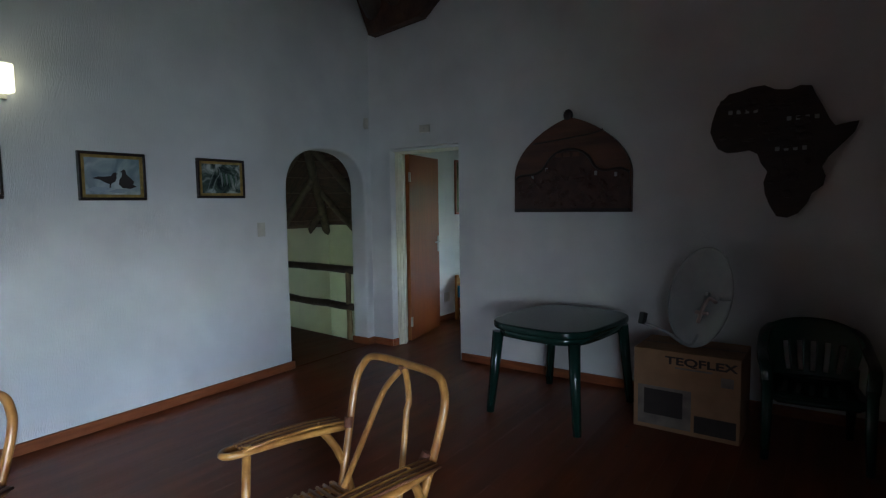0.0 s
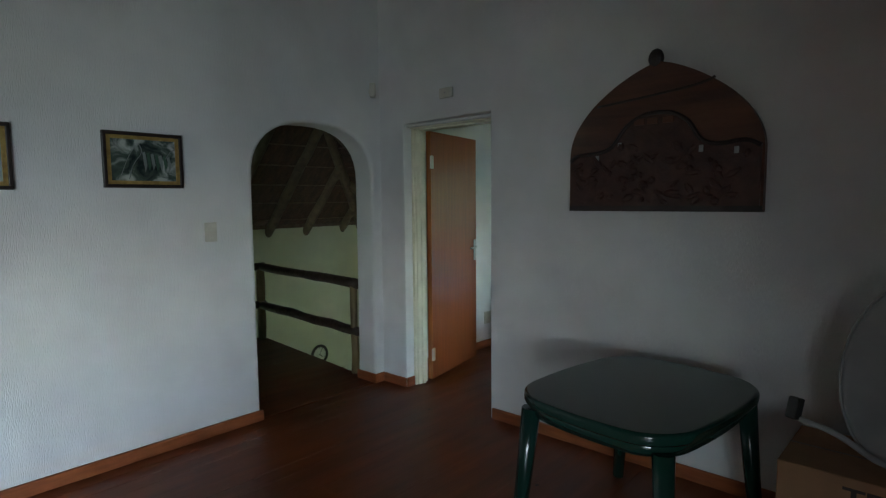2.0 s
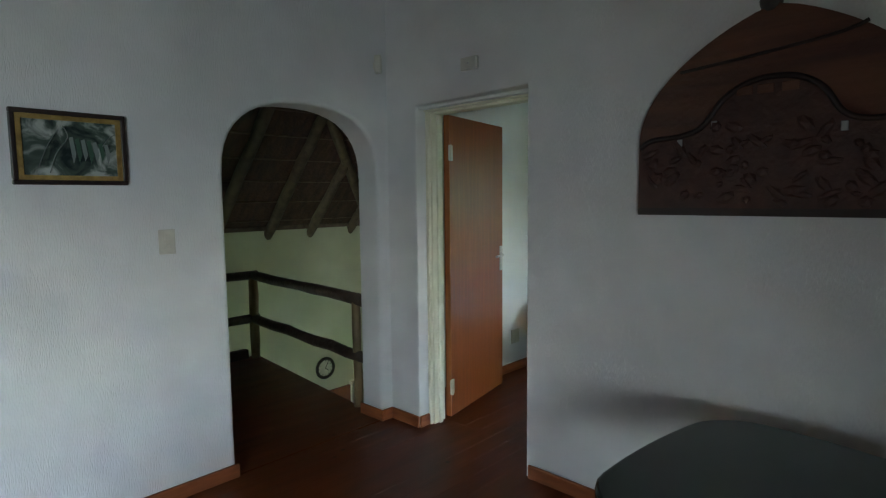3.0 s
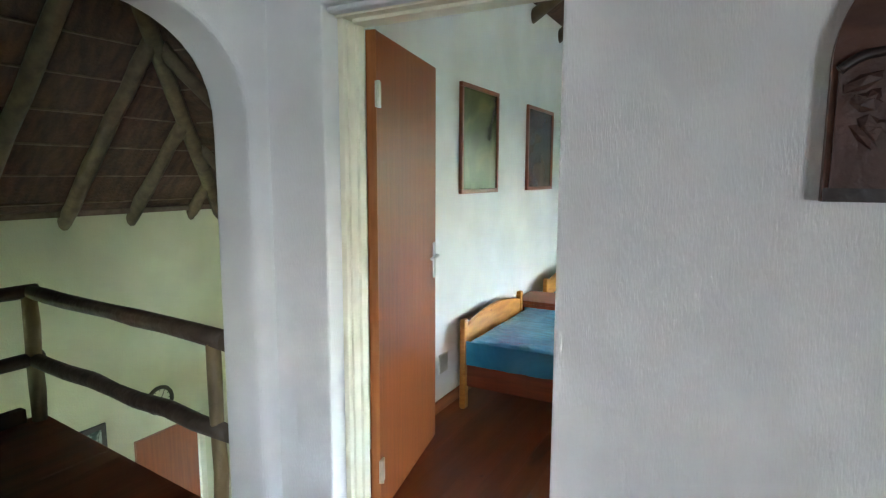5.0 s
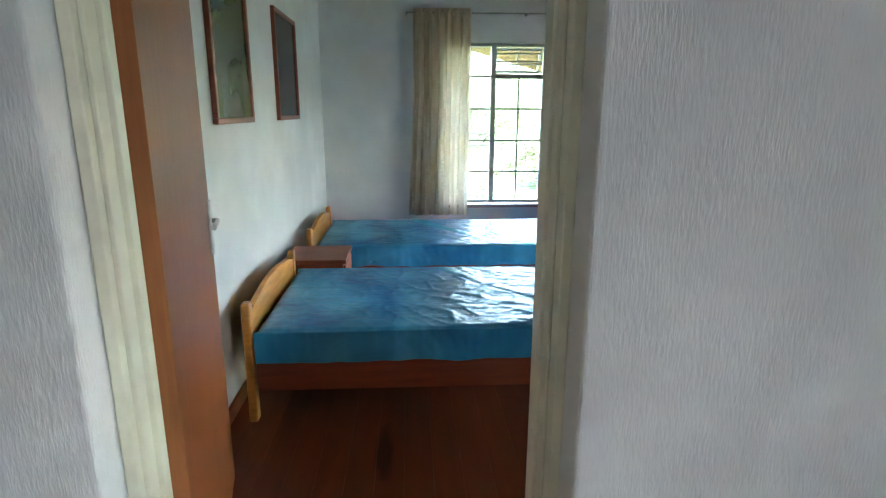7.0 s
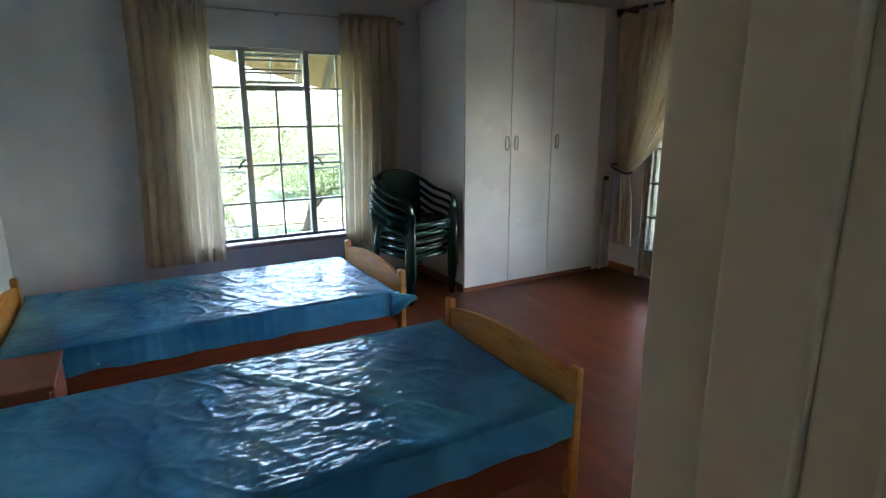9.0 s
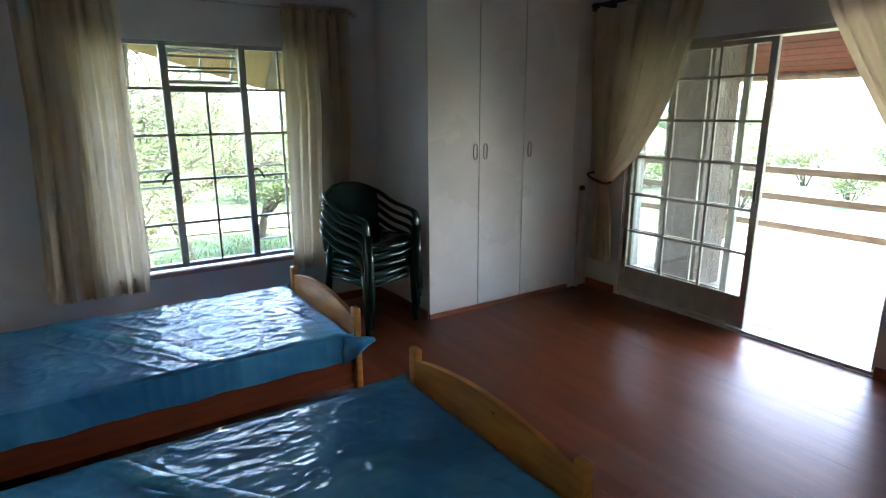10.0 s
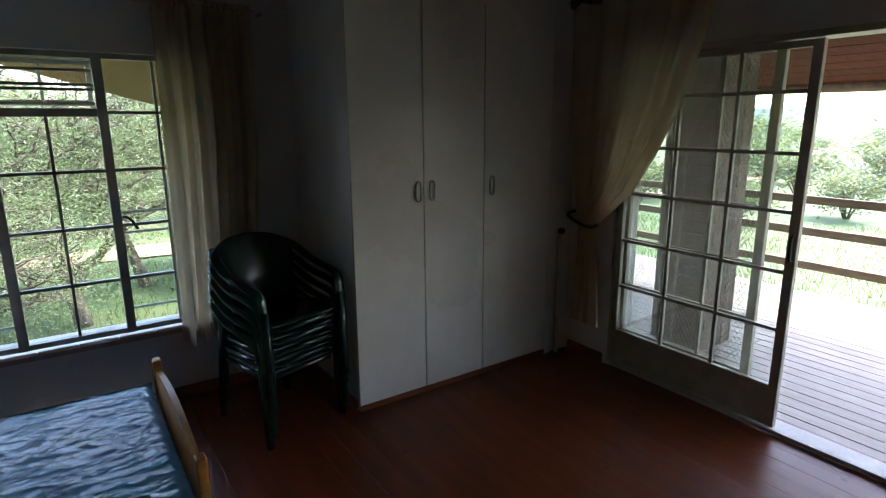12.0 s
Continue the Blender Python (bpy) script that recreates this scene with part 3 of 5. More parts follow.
for i, y in enumerate((3.9, 4.62, 5.3, 5.99, 6.61, 7.28)):
    d = min(3.3, (7.68 - y) * 0.82)
    structure("rafter", crooked((-7.24, y, 1.0), (-7.15 + d, y - 0.02, 1.09 + d), 0.062, 20 + i, 8, 0.012), POLE, "round gum-pole rafter")
structure("rafter", crooked((-7.22, 7.72, 1.0), (-4.3, 4.2, 3.92), 0.07, 40, 10, 0.012), POLE, "round gum-pole hip rafter")
for i, x in enumerate((-6.5, -5.8, -5.1, -4.4)):
    d = min(3.0, (x + 7.15) / 0.82)
    structure("rafter", crooked((x, 7.8, 1.0), (x, 7.68 - d, 1.09 + 0.82 * d), 0.06, 50 + i, 8, 0.012), POLE, "round gum-pole rafter")
for i, y in enumerate((6.2, 7.0, 7.8, 8.55, 9.25)):
    d = min(1.9, 9.63 - y - 0.03)
    structure("rafter", crooked((-3.6, y, 2.72), (-3.45 + max(d, 0.35), y + 0.02, 2.83 + 0.62 * max(d, 0.35)), 0.055, 60 + i, 5, 0.012), POLE, "round gum-pole rafter")
for i, x in enumerate((-3.05, -2.3, -1.5, -0.7, 0.1, 0.9)):
    d = min(2.0, x + 3.45)
    structure("rafter", crooked((x, 9.75, 2.72), (x, 9.63 - d, 2.83 + 0.62 * d), 0.055, 70 + i, 5, 0.012), POLE, "round gum-pole rafter")
# roof timbers that come down into the living room
for i, (a, b, r) in enumerate((((-3.3, 4.8, 3.36), (-3.0, 3.6, 4.3), 0.1), ((-3.02, 4.84, 3.42), (-2.75, 3.6, 4.35), 0.11), ((-2.76, 4.84, 3.42), (-2.5, 3.6, 4.4), 0.1), ((-3.56, 1.8, 2.84), (-2.6, 1.9, 4.2), 0.09), ((-3.56, 1.58, 2.82), (-2.6, 1.65, 4.2), 0.09))):
    structure("rafter", crooked(a, b, r, 90 + i, 6, 0.012), RAILPOLE, "dark gum-pole rafter under the thatch")
structure("rafter_board", wall_sheet([(-3.335, 3.195), (-3.52, 3.66), (-2.4, 3.66), (-2.53, 3.4), (-2.70, 3.26)], "y", 4.66, 4.768), REED, "dark boarding round the rafter ends")

clock = thing("wall_clock", "round wall clock with dark rim and cream dial", "clock", m=pose(-7.165, 6.77, -0.86, 0, 90, 0))
part("rim", tube(bmesh.new(), [(0.135 * math.cos(a), 0.135 * math.sin(a), 0.02) for a in [2 * math.pi * k / 32 for k in range(33)]], 0.022, 8, caps=False), EBONY, clock)
bm = bmesh.new()
bmesh.ops.create_cone(bm, cap_ends=True, segments=32, radius1=0.13, radius2=0.13, depth=0.02, matrix=pose(0, 0, 0.01))
dial = part("dial", bm, TILEWHITE, clock, "cream dial")
for k in range(12):
    part("hour_mark", box(bmesh.new(), -0.004, 0.095, 0.021, 0.004, 0.115, 0.023).copy(), PRINT, dial).matrix_local = pose(0, 0, 0, 0, 0, 30 * k)
part("pointer", boxed(-0.004, -0.01, 0.0235, 0.004, 0.09, 0.0255), PRINT, dial).matrix_local = pose(0, 0, 0, 0, 0, 60)
part("pointer", boxed(-0.005, -0.01, 0.0265, 0.005, 0.06, 0.0285), PRINT, dial).matrix_local = pose(0, 0, 0, 0, 0, -40)
low_door = tagged(thing("door_2", "brown veneer door on the floor below", "door"), kind="structure")
part("leaf", boxed(-7.168, 6.47, -3.2, -7.13, 7.18, -1.2, bevel=0.003), DOORWOOD, low_door)
part("frame", boxed(-7.168, 7.185, -3.2, -7.1, 7.26, -1.16, bevel=0.003), CREAM, low_door, "cream frame side")
pic = thing("dark_picture", "dark framed picture on the lower stairwell wall", "picture")
part("frame", boxed(-7.168, 5.75, -1.5, -7.145, 6.2, -0.88, bevel=0.004), EBONY, pic)
part("print", boxed(-7.146, 5.8, -1.45, -7.142, 6.15, -0.93), ART_FOREST, pic)


# ---- pictures, carvings and fittings ----
SNOWPAINT = mat("pale_snow_paint", (0.36, 0.42, 0.48), 0.5)
STONEPAINT = mat("pale_grey_green_paint", (0.2, 0.23, 0.22), 0.5)
FERNPAINT = mat("fern_green_paint", (0.04, 0.1, 0.06), 0.5)


def picture(name, label, axis, c, u0, u1, z0, z1, w, d, frame_mat, art, sign=1, liner=None, tip=0.0):
    """A framed picture on a wall; c: the wall's face; sign: the way that it looks."""
    if axis == "x":
        e = thing(name, label, "picture", m=pose(c, u0, z0, 0, 0, 90))
    else:
        e = thing(name, label, "picture", m=pose(u0, c, z0, 0, 0, 0))
    W, H = u1 - u0, z1 - z0
    s = -1
    for a in ((0, 0, W, w), (0, H - w, W, H), (0, w, w, H - w), (W - w, w, W, H - w)):
        part("frame_bar", boxed(a[0], s * d, a[1], a[2], 0.0, a[3], bevel=0.004), frame_mat, e)
    if liner:
        for a in ((w, w, W - w, w + 0.02), (w, H - w - 0.02, W - w, H - w), (w, w + 0.02, w + 0.02, H - w - 0.02), (W - w - 0.02, w + 0.02, W - w, H - w - 0.02)):
            part("inner_frame", boxed(a[0], s * (d - 0.006), a[1], a[2], 0.0, a[3]), liner, e)
    art_ob = part("art", boxed(w * 0.9, s * (d - 0.012), w * 0.9, W - w * 0.9, 0.0, H - w * 0.9), art, e)
    return e, art_ob


e, a = picture("framed_painting", "framed pale snow painting with two dark birds", "x", -3.508, 1.99, 2.43, 1.555, 1.88, 0.02, 0.025, EBONY, ART_SNOW, liner=BRASS)
STAND = [(-0.115, 0.018), (-0.07, 0.01), (-0.03, -0.012), (-0.004, -0.02), (-0.008, -0.045), (0.002, -0.045), (0.004, -0.018), (0.03, -0.005), (0.042, 0.02), (0.04, 0.045), (0.052, 0.05), (0.036, 0.062), (0.02, 0.055), (0.008, 0.036), (-0.03, 0.03), (-0.075, 0.03)]
SIT = [(-0.045, -0.02), (-0.02, -0.045), (0.03, -0.05), (0.075, -0.035), (0.05, -0.02), (0.06, 0.0), (0.035, 0.025), (0.008, 0.05), (0.004, 0.075), (-0.01, 0.085), (-0.02, 0.072), (-0.032, 0.066), (-0.02, 0.06), (-0.022, 0.035), (-0.04, 0.01)]
for x, z, shape in ((0.2, 0.13, STAND), (0.3, 0.13, SIT)):
    part("painted_bird", wall_sheet([(x + u, z + v) for u, v in shape], "y", -0.0145, -0.0125), PRINT, a, "dark painted bird shape")
for x, z, w in ((0.12, 0.075, 0.07), (0.26, 0.065, 0.06), (0.36, 0.085, 0.035)):
    part("painted_snow", wall_sheet([(x + w * math.cos(t) + 0.02 * math.sin(3 * t), z + 0.016 * math.sin(t)) for t in [2 * math.pi * k / 14 for k in range(14)]], "y", -0.0135, -0.0125), SNOWPAINT, a, "pale painted snow")
e, a = picture("framed_painting", "framed dark forest painting with a gilt inner edge", "x", -3.508, 2.825, 3.25, 1.57, 1.88, 0.02, 0.025, EBONY, ART_FOREST, liner=BRASS)
for p in ([(0.09, 0.07), (0.125, 0.16), (0.165, 0.23)], [(0.13, 0.05), (0.155, 0.13), (0.2, 0.2), (0.185, 0.25)], [(0.33, 0.17), (0.36, 0.21), (0.385, 0.225)]):
    part("painted_branch", tube(bmesh.new(), smooth_line([(x, -0.0127, z) for x, z in p], 4), 0.009, 5, 0.2), STONEPAINT, a, "pale painted branch")
for k in range(7):
    x = 0.205 + 0.022 * k
    part("painted_frond", wall_sheet([(x, 0.2 - 0.004 * k), (x + 0.014, 0.205 - 0.004 * k), (x + 0.024, 0.13), (x + 0.013, 0.09 + 0.006 * (k % 3)), (x + 0.006, 0.14)], "y", -0.0145, -0.0125), FERNPAINT if k % 2 else STONEPAINT, a, "painted frond")
picture("framed_painting", "framed pale painting on the living room wall", "x", -3.508, 1.12, 1.585, 1.565, 1.88, 0.02, 0.025, EBONY, ART_SNOW, liner=BRASS)
picture("framed_print", "olive print in a brown wooden frame", "x", -3.508, 6.45, 7.055, 1.36, 2.065, 0.028, 0.025, PINE_DARK, ART_GREEN)
picture("framed_print", "dark brown print in a brown wooden frame", "x", -3.508, 7.68, 8.36, 1.36, 2.06, 0.028, 0.025, PINE_DARK, ART_DARK)

lamp = thing("wall_lamp", "lit square wall lamp with yellow glow", "lamp")
part("backplate", boxed(-3.509, 1.48, 2.15, -3.49, 1.64, 2.37, bevel=0.004), SWITCH, lamp)
part("shade", boxed(-3.49, 1.465, 2.18, -3.40, 1.655, 2.35, bevel=0.012), GLOW, lamp, "glowing yellowish glass shade")


def switch(y, z):
    e = thing("light_switch", "ivory double light switch on the white wall", "switch")
    part("plate", boxed(-3.509, y - 0.038, z - 0.06, -3.5, y + 0.038, z + 0.06, bevel=0.003), SWITCH, e)
    for dz in (-0.022, 0.022):
        part("rocker", boxed(-3.5, y - 0.012, z + dz - 0.013, -3.494, y + 0.012, z + dz + 0.013, bevel=0.002), SWITCH, e)


switch(3.41, 1.30)
sensor = thing("alarm_sensor", "small white alarm sensor high in the room corner", "sensor", m=pose(-3.46, 4.72, 2.34, 0, 0, -45))
part("housing", boxed(-0.03, -0.02, -0.055, 0.03, 0.025, 0.055, bevel=0.01), SWITCH, sensor)
part("lens", boxed(-0.018, -0.026, -0.03, 0.018, -0.02, 0.005, bevel=0.002), TILEWHITE, sensor, "pale lens")
bx = thing("wall_junction_box", "small yellowed plastic box above the door", "junction box")
part("housing", boxed(-2.785, 4.745, 2.195, -2.67, 4.769, 2.265, bevel=0.005), SWITCH, bx)
part("screw", boxed(-2.735, 4.742, 2.224, -2.722, 4.746, 2.236), METAL, bx)
sk = thing("wall_socket", "white electrical socket low on the wall", "socket")
part("plate", boxed(-3.509, 6.19, 0.24, -3.499, 6.3, 0.36, bevel=0.003), SWITCH, sk)


def dome_outline(w, h, side, n=24):
    """A carved headboard shape: straight sides, then a pointed dome."""
    pts = [(-w, 0), (w, 0), (w, side)]
    for k in range(1, n):
        t = k / n
        pts.append((w * (1 - t * t) ** 0.8, side + (h - side) * t))
    pts.append((0, h))
    return pts + [(-x, z) for x, z in reversed(pts[2:-1])]


def plate(outline, y0, y1, bevel=0.0):
    bm = wall_sheet(outline, "y", y0, y1)
    return bm


carv = thing("carved_wood_panel", "domed dark hardwood carving hung on the white wall", "wall carving", m=pose(-1.235, 4.768, 1.418))
part("back_board", plate(dome_outline(0.502, 0.772, 0.3), -0.045, -0.0), DARKWOOD, carv)
part("base_strip", boxed(-0.5, -0.052, 0.0, 0.5, -0.045, 0.03), EBONY, carv)
rel = [(-0.49, 0.03), (0.49, 0.03), (0.49, 0.31), (0.42, 0.34), (0.3, 0.33), (0.22, 0.36), (0.16, 0.45), (0.08, 0.5), (-0.02, 0.51), (-0.1, 0.49), (-0.17, 0.44), (-0.24, 0.35), (-0.32, 0.32), (-0.44, 0.31), (-0.49, 0.28)]
relief = wall_sheet([(p.x, p.z) for p in smooth_line([(x, 0, z) for x, z in rel[2:]], 4)] + rel[:2], "y", -0.058, -0.046)
part("relief", relief, CARVED, carv, "rough carved figures in dark relief")
part("ridge", tube(bmesh.new(), smooth_line([(x, -0.056, z) for x, z in rel[2:]], 4), 0.012, 6), EBONY, carv, "black carved outline")
part("groove", tube(bmesh.new(), smooth_line([(-0.335, -0.044, 0.575), (-0.1, -0.044, 0.595), (0.15, -0.044, 0.622), (0.24, -0.044, 0.64), (0.275, -0.044, 0.655)], 4), 0.007, 6), EBONY, carv, "dark carved line")
for x, z in ((-0.325, 0.29), (-0.195, 0.352), (0.225, 0.312), (0.385, 0.295)):
    part("inlay", boxed(x - 0.011, -0.064, z - 0.017, x + 0.011, -0.058, z + 0.017, bevel=0.003), DISH, carv, "small pale inlay")
for x in (-0.09, -0.02, 0.06):
    part("inlay", boxed(x - 0.028, -0.064, 0.452, x + 0.028, -0.058, 0.486, bevel=0.003), DARKWOOD, carv)
rng = random.Random(5)
bm = bmesh.new()
for k in range(70):
    x, z = rng.uniform(-0.45, 0.45), rng.uniform(0.05, 0.28) + (0.14 * rng.random() if k % 3 == 0 else 0)
    if abs(x) > 0.2 and z > 0.29:
        continue
    bmesh.ops.create_icosphere(bm, subdivisions=1, radius=1, matrix=Matrix.Translation((x, -0.058, z)) @ pose(0, 0, 0, 0, rng.uniform(-60, 60), 0) @ Matrix.Diagonal((rng.uniform(0.015, 0.05), 0.012, rng.uniform(0.01, 0.025), 1)))
tagged(part("relief_carving", bm, CARVED, carv), kind="stuff")
bm = bmesh.new()
bmesh.ops.create_uvsphere(bm, u_segments=14, v_segments=10, radius=0.04, matrix=Matrix.Translation((-0.02, -0.03, 0.79)) @ Matrix.Diagonal((1, 0.7, 1.25, 1)))
part("finial", bm, EBONY, carv, "dark rounded knob")

AFRICA = [(-0.17, 0.67), (-0.14, 0.77), (-0.07, 0.85), (0.0, 0.86), (0.06, 0.88), (0.14, 0.885), (0.2, 0.85), (0.28, 0.84), (0.34, 0.86), (0.4, 0.85), (0.42, 0.8), (0.46, 0.72), (0.5, 0.63), (0.53, 0.585),
          (0.6, 0.6), (0.65, 0.605), (0.63, 0.54), (0.57, 0.47), (0.5, 0.39), (0.47, 0.33), (0.49, 0.27), (0.48, 0.21), (0.42, 0.16), (0.4, 0.1), (0.35, 0.03), (0.29, 0.0), (0.23, 0.01), (0.19, 0.08), (0.16, 0.16),
          (0.15, 0.24), (0.17, 0.31), (0.13, 0.37), (0.11, 0.43), (0.06, 0.46), (-0.02, 0.45), (-0.08, 0.45), (-0.13, 0.48), (-0.16, 0.54), (-0.18, 0.6)]
af = thing("africa_carving", "black wooden wall carving in the shape of Africa", "wall carving", m=pose(0.0, 4.768, 1.375))
af.scale = (1.03, 1, 1.01)
part("board", plate(AFRICA, -0.04, 0.0), EBONY, af)
for x0, z, n in ((-0.06, 0.72, 4), (0.28, 0.65, 4), (0.22, 0.455, 4)):
    for k in range(n):
        part("inlay", boxed(x0 + k * 0.05 - 0.01, -0.046, z - 0.012, x0 + k * 0.05 + 0.016, -0.04, z + 0.016, bevel=0.004), DISH, af, "small pale inlay")
bm = bmesh.new()
rng = random.Random(9)
for k in range(46):
    x, z = rng.choice(((rng.uniform(-0.1, 0.4), rng.uniform(0.52, 0.8)), (rng.uniform(0.2, 0.4), rng.uniform(0.06, 0.5))))
    bmesh.ops.create_icosphere(bm, subdivisions=1, radius=1, matrix=Matrix.Translation((x, -0.04, z)) @ Matrix.Diagonal((rng.uniform(0.02, 0.05), 0.012, rng.uniform(0.01, 0.03), 1)))
tagged(part("relief_carving", bm, EBONY, af), kind="stuff")


# ---- plastic furniture ----
def rounded(w, d, r, n=6):
    pts = []
    for cx, cy, a0 in ((w - r, d - r, 0), (-w + r, d - r, 90), (-w + r, -d + r, 180), (w - r, -d + r, 270)):
        pts += [(cx + r * math.cos(radians(a0 + 90 * k / n)), cy + r * math.sin(radians(a0 + 90 * k / n))) for k in range(n + 1)]
    return pts


def barrel(w, d, r, bulge, n=6):
    """A rounded rectangle whose sides bow outwards."""
    pts = rounded(w, d, r, n)
    dense = []
    for a, b in zip(pts, pts[1:] + pts[:1]):
        k = 8 if math.dist(a, b) > r else 1
        dense += [(a[0] + (b[0] - a[0]) * i / k, a[1] + (b[1] - a[1]) * i / k) for i in range(k)]
    return [(x * (1 + bulge / w * (1 - min(1, abs(y / d)) ** 2)), y * (1 + bulge / d * (1 - min(1, abs(x / w)) ** 2))) for x, y in dense]


def slab(outline, z0, z1, bevel=0.0):
    bm = bmesh.new()
    f = bm.faces.new([bm.verts.new((x, y, z0)) for x, y in outline])
    r = bmesh.ops.extrude_face_region(bm, geom=[f])
    bmesh.ops.translate(bm, verts=[g for g in r["geom"] if isinstance(g, bmesh.types.BMVert)], vec=(0, 0, z1 - z0))
    if bevel:
        es = [e for e in bm.edges if abs(e.verts[0].co.z - e.verts[1].co.z) < 1e-6]
        bmesh.ops.bevel(bm, geom=es, offset=bevel, segments=3, profile=0.5, affect="EDGES")
    for f in bm.faces:
        f.smooth = len(f.verts) == 4
    return bm


table = thing("plastic_table", "dark green plastic garden table with rounded corners", "table", m=pose(-1.045, 4.115, 0, 0, 0, -7))
part("tabletop", slab(barrel(0.352, 0.435, 0.15, 0.04), 0.622, 0.67, 0.014), GREEN, table)
part("apron", slab(barrel(0.318, 0.4, 0.13, 0.035), 0.572, 0.624), GREEN, table)
for sx in (-1, 1):
    for sy in (-1, 1):
        part("leg", tube(bmesh.new(), [(sx * 0.3, sy * 0.37, 0.59), (sx * 0.32, sy * 0.39, 0.3), (sx * 0.347, sy * 0.41, 0.0)], [0.042, 0.036, 0.028], 8), GREEN, table)


def monobloc(m, label, group, slotted=False):
    e = thing("plastic_chair", label, "chair", group, m)

    def seat(u, v):
        x, y = (u - 0.5) * 2, (v - 0.5) * 2
        return Vector((x * (0.235 - 0.02 * y), y * 0.235, 0.415 - 0.018 * (1 - x * x) * (1 - y * y * 0.6) - 0.03 * max(0, -y - 0.75) ** 1.2 * 3))

    def back(u, v):
        x = (u - 0.5) * 2
        w = 0.225 + 0.05 * math.sin(v * 2.2)
        top = 1 - 0.17 * abs(x) ** 2.6
        return Vector((x * w, 0.215 + 0.1 * v - 0.085 * x * x * (0.3 + 0.7 * v), 0.42 + 0.385 * v * top))

    part("seat", sheet(bmesh.new(), 12, 12, seat), GREEN, e, thick=0.012)
    part("seat_rim", tube(bmesh.new(), [(0.235, 0.2, 0.395), (0.255, -0.2, 0.395), (0.2, -0.25, 0.38), (-0.2, -0.25, 0.38), (-0.255, -0.2, 0.395), (-0.235, 0.2, 0.395)], 0.018, 6), GREEN, e)
    shell = sheet(bmesh.new(), 34, 20, back)
    shell.faces.ensure_lookup_table()
    slots = [shell.faces[j * 34 + i] for j in range(2, 12) for i in range(34) if 5 <= i < 29 and (i - 5) % 5 in (2, 3)]
    if slotted:
        bmesh.ops.delete(shell, geom=slots, context="FACES")
    part("backrest", shell, GREEN, e, thick=0.014)
    for s in (-1, 1):
        part("arm", tube(bmesh.new(), smooth_line([(s * 0.225, 0.28, 0.745), (s * 0.266, 0.19, 0.715), (s * 0.283, 0.03, 0.645), (s * 0.283, -0.16, 0.61), (s * 0.27, -0.235, 0.575), (s * 0.262, -0.255, 0.48)], 5), 0.036, 8, flat=0.42), GREEN, e)
        part("leg", tube(bmesh.new(), [(s * 0.262, -0.255, 0.5), (s * 0.26, -0.262, 0.25), (s * 0.265, -0.275, 0.0)], [0.032, 0.03, 0.022], 8), GREEN, e)
        part("leg", tube(bmesh.new(), [(s * 0.235, 0.2, 0.5), (s * 0.235, 0.24, 0.25), (s * 0.24, 0.285, 0.0)], [0.03, 0.03, 0.022], 8), GREEN, e)
    return e


monobloc(pose(0.49, 4.24, 0, 0, 0, 6), "dark green plastic armchair standing by the white wall", "", True).scale = (0.94, 0.94, 0.93)
first = monobloc(pose(-0.605, 9.1, 0, 0, 0, 16), "dark green plastic armchair in a stack by the wardrobe", "stacked chairs")
first.scale = (0.94, 0.94, 1.0)
for k in range(1, 5):
    copy_thing(first, pose(-0.605 + 0.003 * k, 9.1 - 0.012 * k, 0.068 * k, 0, 0, 16 + (k % 2) * 1.5))


# ---- cardboard box, satellite dish, rattan chairs ----
def letters(text, x, y, z, size, parent, material, m_extra=None):
    c = bpy.data.curves.new("lettering", "FONT")
    c.body, c.size, c.extrude, c.offset = text, size, 0.0008, 0.0022
    c.materials.append(material)
    ob = new("lettering", c)
    ob.parent = parent
    ob.matrix_local = pose(x, y, z, 90, 0, 0)
    return ob


carton = thing("cardboard_box", "brown cardboard appliance box with dark print", "box", m=pose(-0.51, 4.06, 0, 0, 0, -1))
part("body", boxed(0, 0, 0, 0.64, 0.42, 0.535, bevel=0.006), CARD, carton)
part("flap_seam", boxed(0.0, 0.205, 0.535, 0.64, 0.212, 0.537), PRINT_GREY, carton)
t = letters("TEQFLEX", 0.2, -0.002, 0.452, 0.075, carton, PRINT)
t.scale = (1.36, 0.92, 1)
part("printed_panel", boxed(0.03, -0.002, 0.03, 0.36, 0.0, 0.29), PRINT_GREY, carton, "grey printed picture of an appliance")
part("printed_panel", boxed(0.07, -0.004, 0.1, 0.31, -0.002, 0.27), PRINT, carton)
part("printed_panel", boxed(0.38, -0.002, 0.03, 0.62, 0.0, 0.14), PRINT, carton)
part("printed_mark", boxed(0.53, -0.002, 0.35, 0.6, 0.0, 0.41), PRINT_GREY, carton)
part("text_line", boxed(0.26, -0.002, 0.425, 0.48, 0.0, 0.436), PRINT_GREY, carton)

dish = thing("satellite_dish", "grey satellite dish standing upright on a cardboard box", "satellite dish", m=pose(-0.16, 4.31, 0.862, 0, 0, -24) @ pose(0, 0, 0, 74, 0, 0))


def bowl(u, v):
    a, r = 2 * math.pi * u, 0.02 + 0.98 * v
    return Vector((0.225 * r * math.cos(a), 0.335 * r * math.sin(a), -0.07 * (1 - r * r)))


